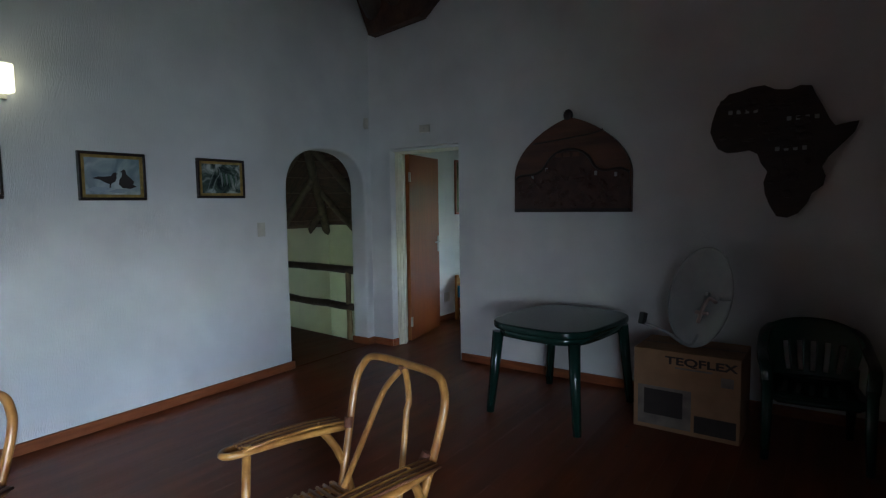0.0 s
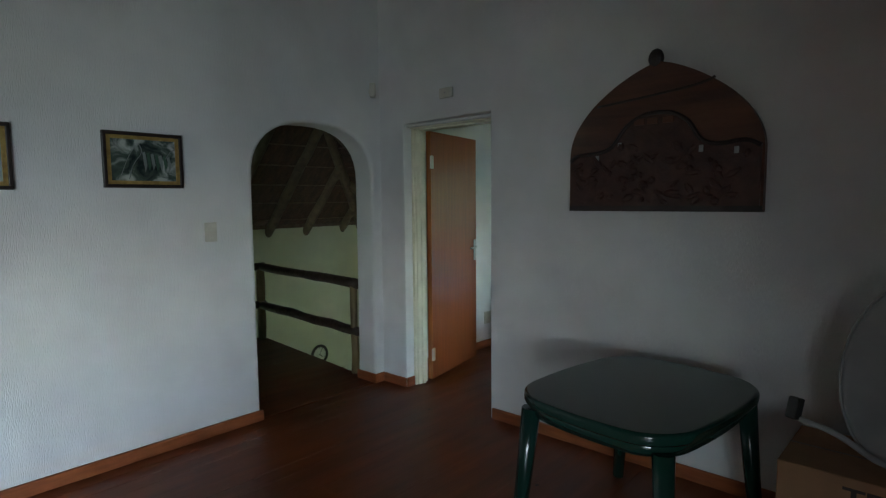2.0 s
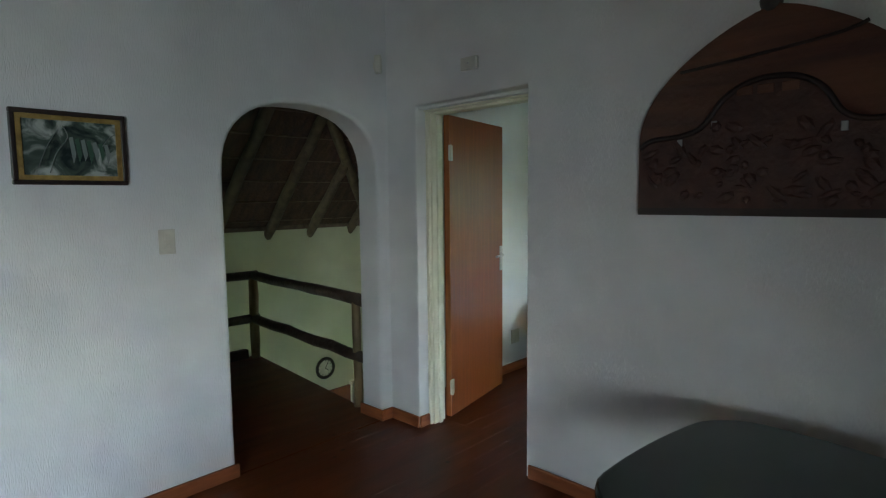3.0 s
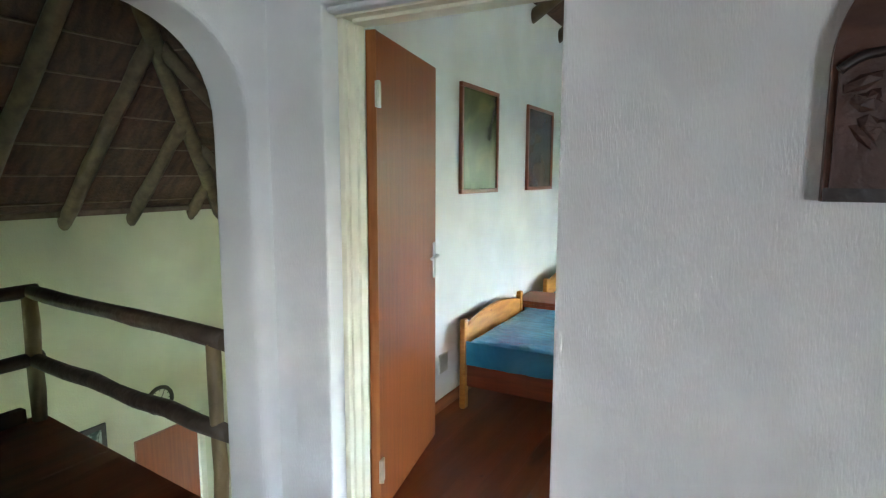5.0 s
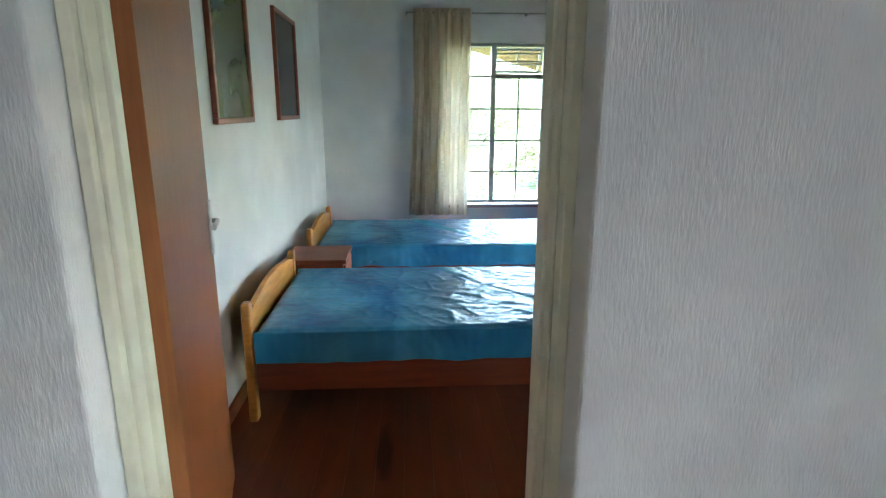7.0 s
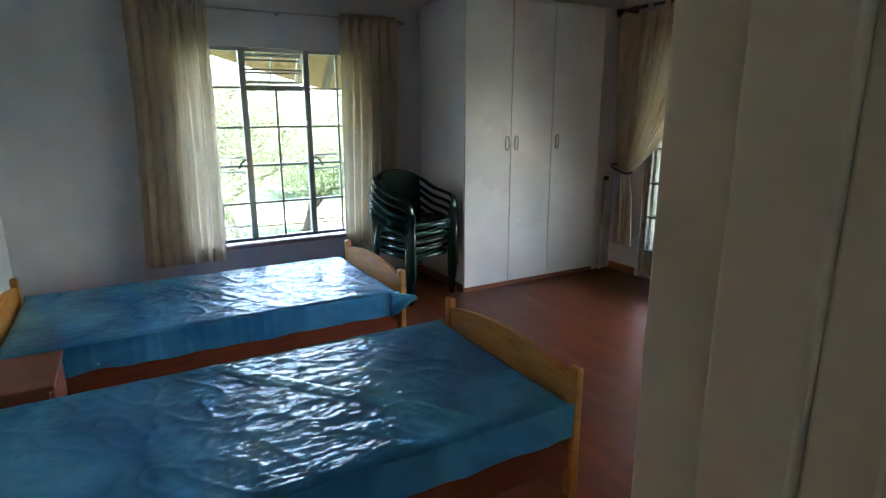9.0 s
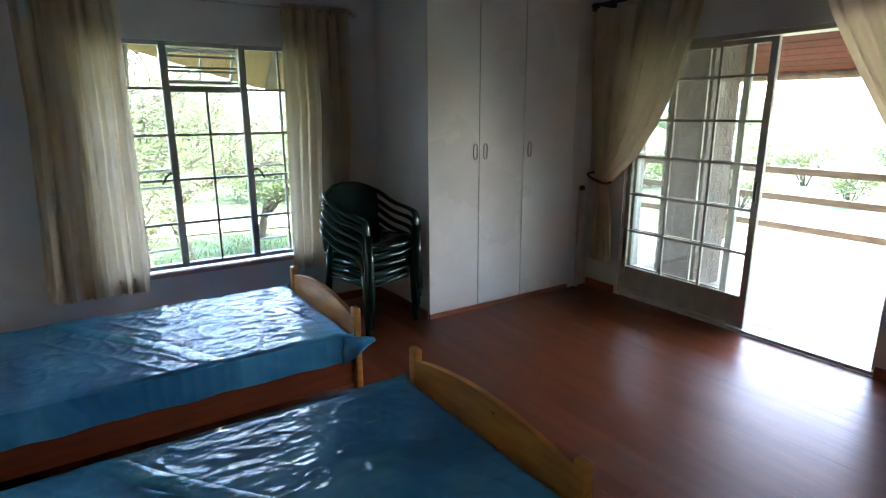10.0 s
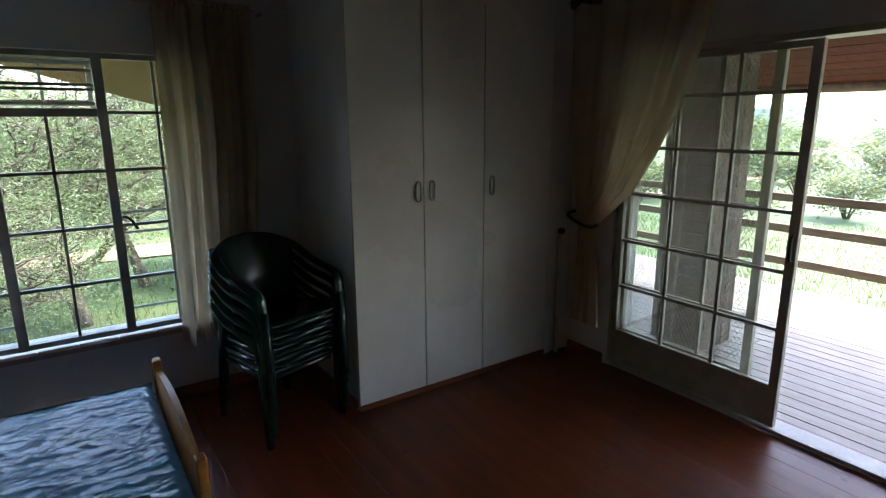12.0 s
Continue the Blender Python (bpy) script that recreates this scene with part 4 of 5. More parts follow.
part("reflector", sheet(bmesh.new(), 48, 12, bowl), DISH, dish, thick=0.004)
part("rim", tube(bmesh.new(), [(0.225 * math.cos(a), 0.335 * math.sin(a), 0) for a in [2 * math.pi * k / 48 for k in range(49)]], 0.006, 6, caps=False), DISH, dish)
br = part("bracket", boxed(-0.05, -0.1, -0.11, 0.05, 0.1, -0.075, bevel=0.008), DISH, dish, "back bracket")
part("feed_arm", tube(bmesh.new(), smooth_line([(0.02, -0.25, -0.03), (0.0, -0.33, 0.02), (-0.1, -0.27, 0.16), (-0.2, -0.25, 0.26)], 4), 0.011, 8), DISH, dish, "bent feed arm")
part("feed_holder", boxed(-0.22, -0.26, 0.24, -0.18, -0.18, 0.28, bevel=0.006), BLACK, dish, "black feed holder")
for x, y in ((0.02, 0.03), (0.1, 0.01), (0.0, -0.1)):
    part("bolt", boxed(x - 0.012, y - 0.012, -0.066, x + 0.012, y + 0.012, -0.045, bevel=0.003), METAL, dish)
part("clamp", tube(bmesh.new(), smooth_line([(0.0, -0.17, -0.04), (0.02, -0.08, -0.03), (0.05, 0.0, -0.035), (0.1, -0.02, -0.04)], 4), 0.013, 7), PINKPLASTIC, dish, "faded clamp bar")
part("clamp", tube(bmesh.new(), [(-0.03, -0.1, -0.04), (0.06, -0.1, -0.035)], 0.012, 7), PINKPLASTIC, dish, "faded clamp bar")


def rattan_chair(m, label):
    e = thing("rattan_chair", label, "chair", "rattan chairs", m)
    hoop = smooth_line([(-0.225, 0.17, 0.3), (-0.25, 0.23, 0.5), (-0.272, 0.29, 0.72), (-0.25, 0.32, 0.81), (-0.19, 0.335, 0.855), (0, 0.34, 0.86), (0.19, 0.335, 0.855), (0.25, 0.32, 0.81), (0.272, 0.29, 0.72), (0.25, 0.23, 0.5), (0.225, 0.17, 0.3)], 6)
    part("back_hoop", tube(bmesh.new(), hoop, 0.016, 10), RATTAN, e)
    inner = smooth_line([(-0.2, 0.15, 0.3), (-0.135, 0.23, 0.54), (-0.08, 0.29, 0.73), (-0.02, 0.325, 0.82), (0.0, 0.33, 0.835)], 5)
    part("back_cane", tube(bmesh.new(), inner, 0.013, 8), RATTAN, e)
    part("back_cane", tube(bmesh.new(), [Vector((-p.x * (0.75 if p.z < 0.7 else 0.9) + 0.012, p.y, p.z)) for p in inner], 0.013, 8), RATTAN, e)
    part("knot", boxed(-0.02, 0.318, 0.82, 0.022, 0.35, 0.858, bevel=0.012), BINDING, e, "dark cane binding")
    for s in (-1, 1):
        loop = smooth_line([(s * 0.24, 0.22, 0.585), (s * 0.265, 0.0, 0.595), (s * 0.275, -0.22, 0.6), (s * 0.3, -0.27, 0.598), (s * 0.335, -0.265, 0.597), (s * 0.35, -0.2, 0.597), (s * 0.33, 0.05, 0.592), (s * 0.285, 0.24, 0.585)], 5)
        arm = part("arm", tube(bmesh.new(), loop, 0.014, 9), RATTAN, e)
        arm.location = (s * 0.008, -0.008, -0.022)
        for k in range(6):
            x = s * (0.258 + 0.0155 * k)
            part("arm_slat", tube(bmesh.new(), [(x + s * 0.008, -0.215, 0.612), (x + s * 0.008, -0.1, 0.618), (x + s * 0.002, 0.08, 0.616), (x - s * 0.01, 0.225, 0.604)], 0.0062, 6), BINDING if k % 2 else RATTAN, arm)
        part("front_leg", tube(bmesh.new(), [(s * 0.29, -0.2, 0.6), (s * 0.285, -0.22, 0.3), (s * 0.28, -0.25, 0.0)], 0.017, 9), RATTAN, e)
        part("rear_leg", tube(bmesh.new(), smooth_line([(s * 0.29, 0.1, 0.59), (s * 0.25, 0.2, 0.42), (s * 0.25, 0.3, 0.0)], 4), 0.017, 9), RATTAN, e)
        part("side_stretcher", tube(bmesh.new(), [(s * 0.282, -0.235, 0.14), (s * 0.25, 0.28, 0.14)], 0.012, 8), RATTAN, e)
        part("binding", tube(bmesh.new(), [(s * 0.235, 0.22, 0.56), (s * 0.245, 0.235, 0.6)], 0.019, 9), BINDING, e, "dark cane binding")
    for y, z in ((-0.22, 0.33), (0.17, 0.31)):
        part("seat_bar", tube(bmesh.new(), [(-0.29, y, z), (0.29, y, z)], 0.016, 9), RATTAN, e)
    for s in (-1, 1):
        part("seat_bar", tube(bmesh.new(), [(s * 0.27, -0.23, 0.335), (s * 0.24, 0.2, 0.315)], 0.016, 9), RATTAN, e)
    for k in range(11):
        y = -0.19 + k * 0.034
        part("seat_slat", tube(bmesh.new(), [(-0.27, y, 0.345 - 0.0012 * k), (0.27, y, 0.345 - 0.0012 * k)], 0.008, 6), RATTAN, e)
    return e


rattan_chair(pose(-0.93, 1.72, 0, 0, 0, -11), "golden rattan armchair with slatted arms, no cushion")
rattan_chair(pose(-1.85, 0.62, 0, 0, 0, 30), "golden rattan armchair standing apart on the floor")


# ---- bedroom: beds and nightstand ----
def bed(m, seed, label):
    e = thing("single_bed", label, "bed", "single beds", m)
    L, W = 2.14, 1.04
    for x, side in ((0.0, "head"), (L, "foot")):
        for y in (0.025, W - 0.025):
            bm = slab(rounded(0.02, 0.028, 0.01), 0.0, 0.585, 0.012)
            bmesh.ops.translate(bm, verts=bm.verts, vec=(x, y, 0))
            part("post", bm, PINE, e)
        curve = [(0.05 + (W - 0.1) * k / 16, 0.53 + 0.06 * math.sin(math.pi * k / 16) ** 0.9) for k in range(17)]
        part(side + "board", wall_sheet([(0.05, 0.3), *curve, (W - 0.05, 0.3)], "x", x - 0.013, x + 0.013), PINE, e)
    for y in (0.01, W - 0.035):
        part("side_rail", boxed(0.028, y, 0.155, L - 0.028, y + 0.026, 0.305, bevel=0.004), PINE_DARK, e, "red-stained side rail")
    for k in range(5):
        x = 0.2 + k * 0.42
        part("slat", boxed(x, 0.036, 0.26, x + 0.09, W - 0.037, 0.278), PINE, e)
    rnd = random.Random(seed)
    sx, sy = rnd.uniform(0, 50), rnd.uniform(0, 50)

    def wrinkle(p):
        q = Vector((p.x * 2.3 + sx, p.y * 3.6 + sy, p.z * 5))
        return 0.85 * (0.0025 * noise.noise(q) + 0.0055 * (1 - abs(noise.noise(Vector((p.x * 3.1 + p.y * 2.2 + sx, p.y * 1.4 - p.x + sy, 0)) * 2.4))) ** 9 + 0.003 * (1 - abs(noise.noise(Vector((p.x * 2.0 - p.y * 3.2 + sy, p.y * 2.4 + p.x + sx, 7)) * 3.7))) ** 8 + 0.0016 * (1 - abs(noise.noise(q * 4.5))) ** 6 + 0.0008 * noise.noise(q * 4))

    bm = bmesh.new()
    nu, nv = 230, 150
    x0, x1, y0, y1 = 0.03, L - 0.03, -0.004, W + 0.004

    def skin(u, v):
        # one sheet folded over the mattress: sides, then top
        def fold(t, a, b, h):
            s = t * (b - a + 2 * h)
            if s < h:
                return a, s
            if s > h + b - a:
                return b, h - (s - h - (b - a))
            return a + s - h, h
        h = 0.155
        y, zy = fold(v, y0, y1, h)
        x = x0 + (x1 - x0) * u
        edge = min(u, 1 - u) * (x1 - x0)
        drop = 0.03 * max(0, 1 - edge / 0.05) ** 2 if zy >= h - 1e-6 else 0
        c = min(y - y0, y1 - y)
        zz = 0.30 + zy - drop - (0.02 * max(0, 1 - c / 0.04) ** 2 if zy >= h - 1e-6 else 0)
        w = wrinkle(Vector((x, y, zz)))
        out = 0.0 if zy >= h - 1e-6 else (w * 0.9 + 0.006 * noise.noise(Vector((x * 4 + sx, zz * 2, 1)))) * (1 if y > W / 2 else -1)
        return Vector((x, y + out, zz + (w if zy >= h - 1e-6 else 0) - (0.015 * noise.noise(Vector((x * 6 + sx, v * 3, 3))) if zy < 0.03 else 0)))

    part("mattress", sheet(bm, nu, nv, skin), FILM, e, "mattress wrapped in creased blue plastic")
    part("mattress_end", boxed(0.035, 0.02, 0.305, L - 0.035, W - 0.02, 0.425, bevel=0.02), FILM, e)
    for k, (xa, xb) in enumerate(((0.95, 1.7),) if seed == 1 else ((0.8, 1.4),)):
        def strip(u, v, xa=xa, xb=xb):
            y = 0.03 + (W - 0.06) * v
            x = xb + (xa - xb) * v + 0.05 * (u - 0.5) * 2 + 0.02 * math.sin(6 * v + k)
            return Vector((x, y, 0.4605 - 0.004 * abs(2 * u - 1) ** 4 + wrinkle(Vector((x, y, 0.455)))))
        part("film_fold", sheet(bmesh.new(), 6, 120, strip), FILM_DOUBLE, e, "doubled strip of blue plastic film")
    if seed == 2:
        bm = sheet(bmesh.new(), 12, 8, lambda u, v: Vector((L - 0.1 + 0.19 * u, -0.016 - 0.02 * math.sin(3.0 * u) - 0.012 * math.sin(7 * v + 4 * u), 0.452 - 0.05 * u * u - v * 0.16 * (1 - 0.85 * u))))
        part("loose_corner", bm, FILM, e, "loose corner of blue plastic", thick=0.002)
    return e


bed(pose(-3.39, 6.285, 0), 1, "pine single bed with a blue plastic-wrapped mattress")
bed(pose(-3.385, 7.915, 0), 2, "pine single bed below the window, mattress in blue plastic")
ns = thing("nightstand", "small red-brown wooden nightstand between the beds", "nightstand", m=pose(-3.46, 7.36, 0))
part("top", boxed(0, -0.01, 0.475, 0.4, 0.4, 0.5, bevel=0.004), PINE_DARK, ns)
part("body", boxed(0.01, 0.0, 0.28, 0.38, 0.39, 0.475, bevel=0.003), PINE_DARK, ns)
part("drawer_front", boxed(0.38, 0.02, 0.3, 0.395, 0.37, 0.455, bevel=0.004), PINE_DARK, ns)
for x in (0.03, 0.35):
    for y in (0.02, 0.36):
        part("leg", boxed(x - 0.015, y - 0.015, 0, x + 0.015, y + 0.015, 0.28, bevel=0.003), PINE_DARK, ns)

# ---- wardrobe ----
wd = thing("wardrobe", "tall white built-in wardrobe with three doors", "wardrobe")
part("body", boxed(-0.21, 8.872, 0.0, 1.36, 9.66, 2.49), PLASTER, wd)
part("plinth", boxed(-0.2, 8.852, 0.0, 1.35, 8.871, 0.038), BASE, wd, "red-brown plinth")
for x0, x1, hx in ((-0.21, 0.257, 0.218), (0.263, 0.712, 0.315), (0.718, 1.3, 0.775)):
    d = part("door", boxed(x0, 8.848, 0.042, x1, 8.87, 2.46, bevel=0.003), LAMINATE, wd)
    ring = [(hx + 0.017 * math.copysign(abs(math.cos(a)) ** 0.6, math.cos(a)), 8.838, 1.30 + 0.058 * math.copysign(abs(math.sin(a)) ** 0.6, math.sin(a))) for a in [2 * math.pi * k / 24 for k in range(25)]]
    part("handle", tube(bmesh.new(), ring, 0.0065, 7, caps=False), METAL, d, "oval steel pull")
part("filler", boxed(1.302, 8.85, 0.0, 1.36, 8.87, 2.49), PLASTER, wd)
part("cornice", boxed(-0.21, 8.846, 2.462, 1.3, 8.87, 2.49), LAMINATE, wd)
structure("wall_wardrobe_side", boxed(1.362, 8.86, 0, 1.54, 9.69, 2.9), PLASTER, "narrow plastered wall beside the wardrobe")
pipe = thing("drain_pipe", "thin pale pipe running down beside the wardrobe", "pipe")
part("tube", tube(bmesh.new(), [(1.40, 8.83, 0.0), (1.40, 8.83, 0.93)], 0.016, 9), LAMINATE, pipe)
part("stop", tube(bmesh.new(), [(1.40, 8.83, 0.93), (1.40, 8.80, 0.935)], 0.022, 9), RAILPOLE, pipe, "dark round stop")

# ---- steel window ----
win = tagged(thing("window_1", "grey steel cottage-pane window with an open top vent", "window"), kind="structure")
WX0, WA, WB, WX1, WZ0, WZ1 = -2.33, -1.80, -1.278, -0.77, 0.49, 2.075


def bar(x0, x1, z0, z1, y0=9.70, y1=9.73, parent=None, name="glazing_bar"):
    part(name, boxed(x0, y0, z0, x1, y1, z1, bevel=0.003), STEEL, parent or win)


for x in (WX0 + 0.015, WX1 - 0.015):
    bar(x - 0.015, x + 0.015, WZ0, WZ1, 9.69, 9.74, name="frame_bar")
for x in (WA, WB):
    bar(x - 0.024, x + 0.024, WZ0, WZ1, 9.685, 9.74, name="mullion")
bar(WX0 + 0.03, WX1 - 0.03, WZ0, WZ0 + 0.03, 9.69, 9.74, name="frame_bar")
bar(WX0 + 0.03, WX1 - 0.03, WZ1 - 0.03, WZ1, 9.69, 9.74, name="frame_bar")
ROWS_Z = [WZ0 + 0.01 + (1.763 - WZ0 - 0.01) * k / 4 for k in range(5)]
for x0, x1, kind in ((WX0 + 0.03, WA - 0.024, "side"), (WA + 0.024, WB - 0.024, "mid"), (WB + 0.024, WX1 - 0.03, "side")):
    for z in ROWS_Z[1:]:
        h = 0.022 if z == ROWS_Z[-1] and kind == "mid" else 0.009
        bar(x0, x1, z - h, z + h)
    if kind == "side":
        for z in (0.62, 1.08, 1.2):
            bar(x0, x1, z - 0.008, z + 0.008, 9.745, 9.757, name="burglar_bar")
    xm = (x0 + x1) / 2 + (0.02 if kind == "side" else 0)
    bar(xm - 0.008, xm + 0.008, WZ0 + 0.03, 1.763 - 0.01, 9.702, 9.728)
    if kind == "side":
        bar(xm - 0.008, xm + 0.008, 1.763, WZ1 - 0.03, 9.702, 9.728)
    pane = part("pane", boxed(x0, 9.713, WZ0 + 0.03, x1, 9.716, 1.75 if kind == "mid" else WZ1 - 0.03), GLASS, win)
    pane.visible_shadow = False
for z in (1.81, 1.885, 1.91, 1.985):
    bar(WA + 0.024, WB - 0.024, z - 0.008, z + 0.008, 9.745, 9.757, name="burglar_bar")
vent = part("vent_sash", boxed(-0.235, -0.012, -0.275, 0.235, 0.012, -0.25, bevel=0.003), STEEL, win, "top vent tilted open")
for b in ((-0.235, -0.012, -0.025, 0.235, 0.012, 0.0), (-0.235, -0.012, -0.25, -0.212, 0.012, -0.025), (0.212, -0.012, -0.25, 0.235, 0.012, -0.025), (-0.008, -0.01, -0.25, 0.008, 0.01, -0.025)):
    part("sash_bar", boxed(*b, bevel=0.002), STEEL, vent)
vent.matrix_local = pose((WA + WB) / 2, 9.76, WZ1 - 0.035, 32, 0, 0)
for x, s in ((WA - 0.03, -1), (WB + 0.03, 1)):
    part("latch", tube(bmesh.new(), smooth_line([(x, 9.69, 1.18), (x + s * 0.01, 9.665, 1.185), (x + s * 0.04, 9.66, 1.16), (x + s * 0.065, 9.66, 1.11)], 4), 0.008, 7), BLACK, win, "dark casement latch")
sill = structure("window_sill", boxed(-2.34, 9.64, 0.445, -0.76, 9.69, 0.462), SILL, "pale pinkish tiled window sill")
for k in range(8):
    part("tile", boxed(-2.335 + k * 0.197, 9.635, 0.463, -2.335 + k * 0.197 + 0.192, 9.688, 0.475, bevel=0.002), SILL, sill)


# ---- curtains ----
def drape(name, label, edge_a, edge_b, zs, depth, folds, seed, axis, c, material=CURTAIN, parent=None):
    """A gathered curtain; edge_a and edge_b give its two sides at each height in zs, c its plane; axis: the wall's normal."""
    rnd = random.Random(seed)
    ph = [rnd.uniform(0, 6.28) for _ in range(4)]

    def at(t, values):
        k = t * (len(values) - 1)
        i = min(int(k), len(values) - 2)
        f = k - i
        return values[i] * (1 - f) + values[i + 1] * f

    def f(u, v):
        a, b = at(v, edge_a), at(v, edge_b)
        k = v * (len(zs) - 1)
        i = min(int(k), len(zs) - 2)
        z = zs[i] + (zs[i + 1] - zs[i]) * (k - i)
        uu = u + 0.012 * math.sin(2 * math.pi * u * 3 + ph[3] + 2 * v)
        q = math.sin(2 * math.pi * folds * uu + ph[0] + 0.5 * math.sin(3 * v + ph[1])) + 0.25 * math.sin(2 * math.pi * folds * 2.3 * uu + ph[2])
        s = a + (b - a) * u
        w = c + depth * q * (0.7 + 0.3 * v)
        z += 0.012 * math.sin(2 * math.pi * folds * u + ph[2]) * v
        return Vector((w, s, z)) if axis == "x" else Vector((s, w, z))

    return part(name, sheet(bmesh.new(), 150, 40, f), material, parent, label)


rod = thing("curtain_rod", "thin pale curtain rod above the window", "curtain rod")
part("bar", tube(bmesh.new(), [(-2.66, 9.6, 2.335), (-0.43, 9.6, 2.345)], 0.007, 8), STEEL, rod)
for x in (-2.66, -1.5, -0.4):
    part("bracket", boxed(x - 0.006, 9.6, 2.327, x + 0.006, 9.689, 2.343), STEEL, rod)
for a, b, a2, b2, sd, lab in ((-2.6, -2.04, -2.66, -2.05, 1, "cream gathered curtain hanging beside the window"), (-1.0, -0.47, -1.02, -0.56, 2, "cream gathered curtain, drawn aside by the window")):
    e = thing("window_curtain", lab, "curtain", "window curtains")
    drape("cloth", "", (a, a, a2), (b, b, b2), (2.34, 1.6, 0.38), 0.046, 6, sd, "y", 9.592, parent=e)
    drape("heading", "", (a, a), (b, b), (2.375, 2.3), 0.018, 16, sd + 5, "y", 9.59, parent=e)

rod = thing("curtain_rod", "dark wooden curtain rod above the sliding door", "curtain rod")
part("bar", tube(bmesh.new(), [(1.42, 8.83, 2.46), (1.42, 5.7, 2.46)], 0.014, 8), RAILPOLE, rod)
for y in (8.75, 7.4, 5.85):
    part("bracket", boxed(1.42, y - 0.008, 2.45, 1.539, y + 0.008, 2.47), RAILPOLE, rod)


def tied(mirror, label, sd):
    e = thing("door_curtain", label, "curtain", "tied door curtains")
    g = (lambda y: y) if not mirror else (lambda y: 2 * 7.4 - y)
    outer = [8.82, 8.82, 8.81, 8.79, 8.74, 8.68]
    free = [7.69, 7.83, 8.01, 8.19, 8.33, 8.54] if mirror else [7.80, 7.88, 7.98, 8.12, 8.28, 8.54]
    drape("cloth", "", [g(y) for y in outer], [g(y) for y in free], [2.43, 2.12, 1.8, 1.5, 1.25, 1.02], 0.028, 7, sd, "x", 1.43, parent=e)
    drape("tail", "", [g(8.68), g(8.7), g(8.74)], [g(8.58), g(8.50), g(8.46)], [1.04, 0.75, 0.3], 0.022, 3.5, sd + 3, "x", 1.43, parent=e)
    for k in range(6):
        y = g(8.79 - k * 0.178)
        part("tab", boxed(1.403, y - 0.028, 2.415, 1.437, y + 0.028, 2.478, bevel=0.006), CURTAIN if k > 1 else RAILPOLE, e)
    part("tieback", tube(bmesh.new(), smooth_line([(1.53, g(8.80), 1.07), (1.40, g(8.76), 1.06), (1.375, g(8.66), 1.025), (1.39, g(8.56), 1.0), (1.46, g(8.55), 1.01), (1.5, g(8.66), 1.03)], 5), 0.011, 7), RAILPOLE, e, "dark twisted tieback cord")


tied(False, "cream tab-top curtain tied back beside the sliding door", 11)
tied(True, "cream tab-top curtain tied back at the open side", 12)

# ---- sliding door ----
sl = tagged(thing("door_3", "cottage-pane sliding glass door pushed half open", "door"), kind="structure")
FRAME = mat("grey_cream_door_paint", (0.5, 0.47, 0.39), 0.42, second=(0.4, 0.375, 0.31), scale=10, bump=0.12, bump_scale=50)


def leaf(x, y0, y1, name, with_mesh):
    e = part(name, boxed(x - 0.018, y0, 0.03, x + 0.018, y0 + 0.05, 2.08, bevel=0.003), FRAME, sl)
    inside = y1 - y0 - 0.09
    for b in ((y1 - 0.04, y1, 0.03, 2.08), (y0 + 0.05, y1 - 0.04, 0.03, 0.06), (y0 + 0.05, y1 - 0.04, 2.045, 2.08), (y0 + 0.05, y1 - 0.04, 0.245, 0.27)):
        part("frame_bar", boxed(x - 0.016, b[0], b[2], x + 0.016, b[1], b[3], bevel=0.003), FRAME, e)
    part("kick_panel", boxed(x - 0.008, y0 + 0.05, 0.06, x + 0.008, y1 - 0.04, 0.245), FRAME, e, "solid lower panel")
    for k in (1, 2):
        y = y0 + 0.05 + inside * k / 3
        part("glazing_bar", boxed(x - 0.011, y - 0.009, 0.27, x + 0.011, y + 0.009, 2.045), FRAME, e)
    for z in (0.59, 0.91, 1.23, 1.53, 1.838):
        part("glazing_bar", boxed(x - 0.0125, y0 + 0.05, z - 0.009, x + 0.0125, y1 - 0.04, z + 0.009), FRAME, e)
    g = part("pane", boxed(x - 0.0015, y0 + 0.05, 0.27, x + 0.0015, y1 - 0.04, 2.045), GLASS, e)
    g.visible_shadow = False
    if with_mesh:
        bm = bmesh.new()
        Y0, Y1, Z0, Z1, st = y0 + 0.05, y1 - 0.04, 0.27, 2.045, 0.03
        for s in (1, -1):
            k = Z0 - 2 * (Y1 - Y0)
            while k < Z1 + 2 * (Y1 - Y0):
                za, zb = k, k + s * 1.6 * (Y1 - Y0)
                ya, yb = Y0, Y1
                t0, t1 = 0.0, 1.0
                dz = zb - za
                lo, hi = sorted(((Z0 - za) / dz, (Z1 - za) / dz))
                t0, t1 = max(t0, lo), min(t1, hi)
                if t1 - t0 > 0.01:
                    p = [(x + 0.03, ya + (yb - ya) * t, za + dz * t) for t in (t0, t1)]
                    tube(bm, p, 0.0011, 3, caps=False)
                k += st * 1.6
        tagged(part("security_mesh", bm, METAL, e, "fine diamond security mesh"), kind="stuff")
    return e


a = leaf(1.585, 7.335, 8.465, "sliding_leaf", False)
leaf(1.645, 7.53, 8.46, "fixed_leaf", True)
part("handle", tube(bmesh.new(), smooth_line([(1.565, 7.35, 1.12), (1.54, 7.352, 1.11), (1.535, 7.352, 1.05), (1.54, 7.352, 0.99), (1.565, 7.35, 0.98)], 4), 0.008, 7), BLACK, a, "dark door pull")
part("track", boxed(1.55, 6.5, 0.0, 1.7, 8.46, 0.025, bevel=0.004), STEEL, sl, "worn steel threshold track")
part("head", boxed(1.55, 6.5, 2.085, 1.7, 8.46, 2.12, bevel=0.003), FRAME, sl)
part("jamb", boxed(1.55, 8.467, 0.025, 1.7, 8.4745, 2.085), FRAME, sl)
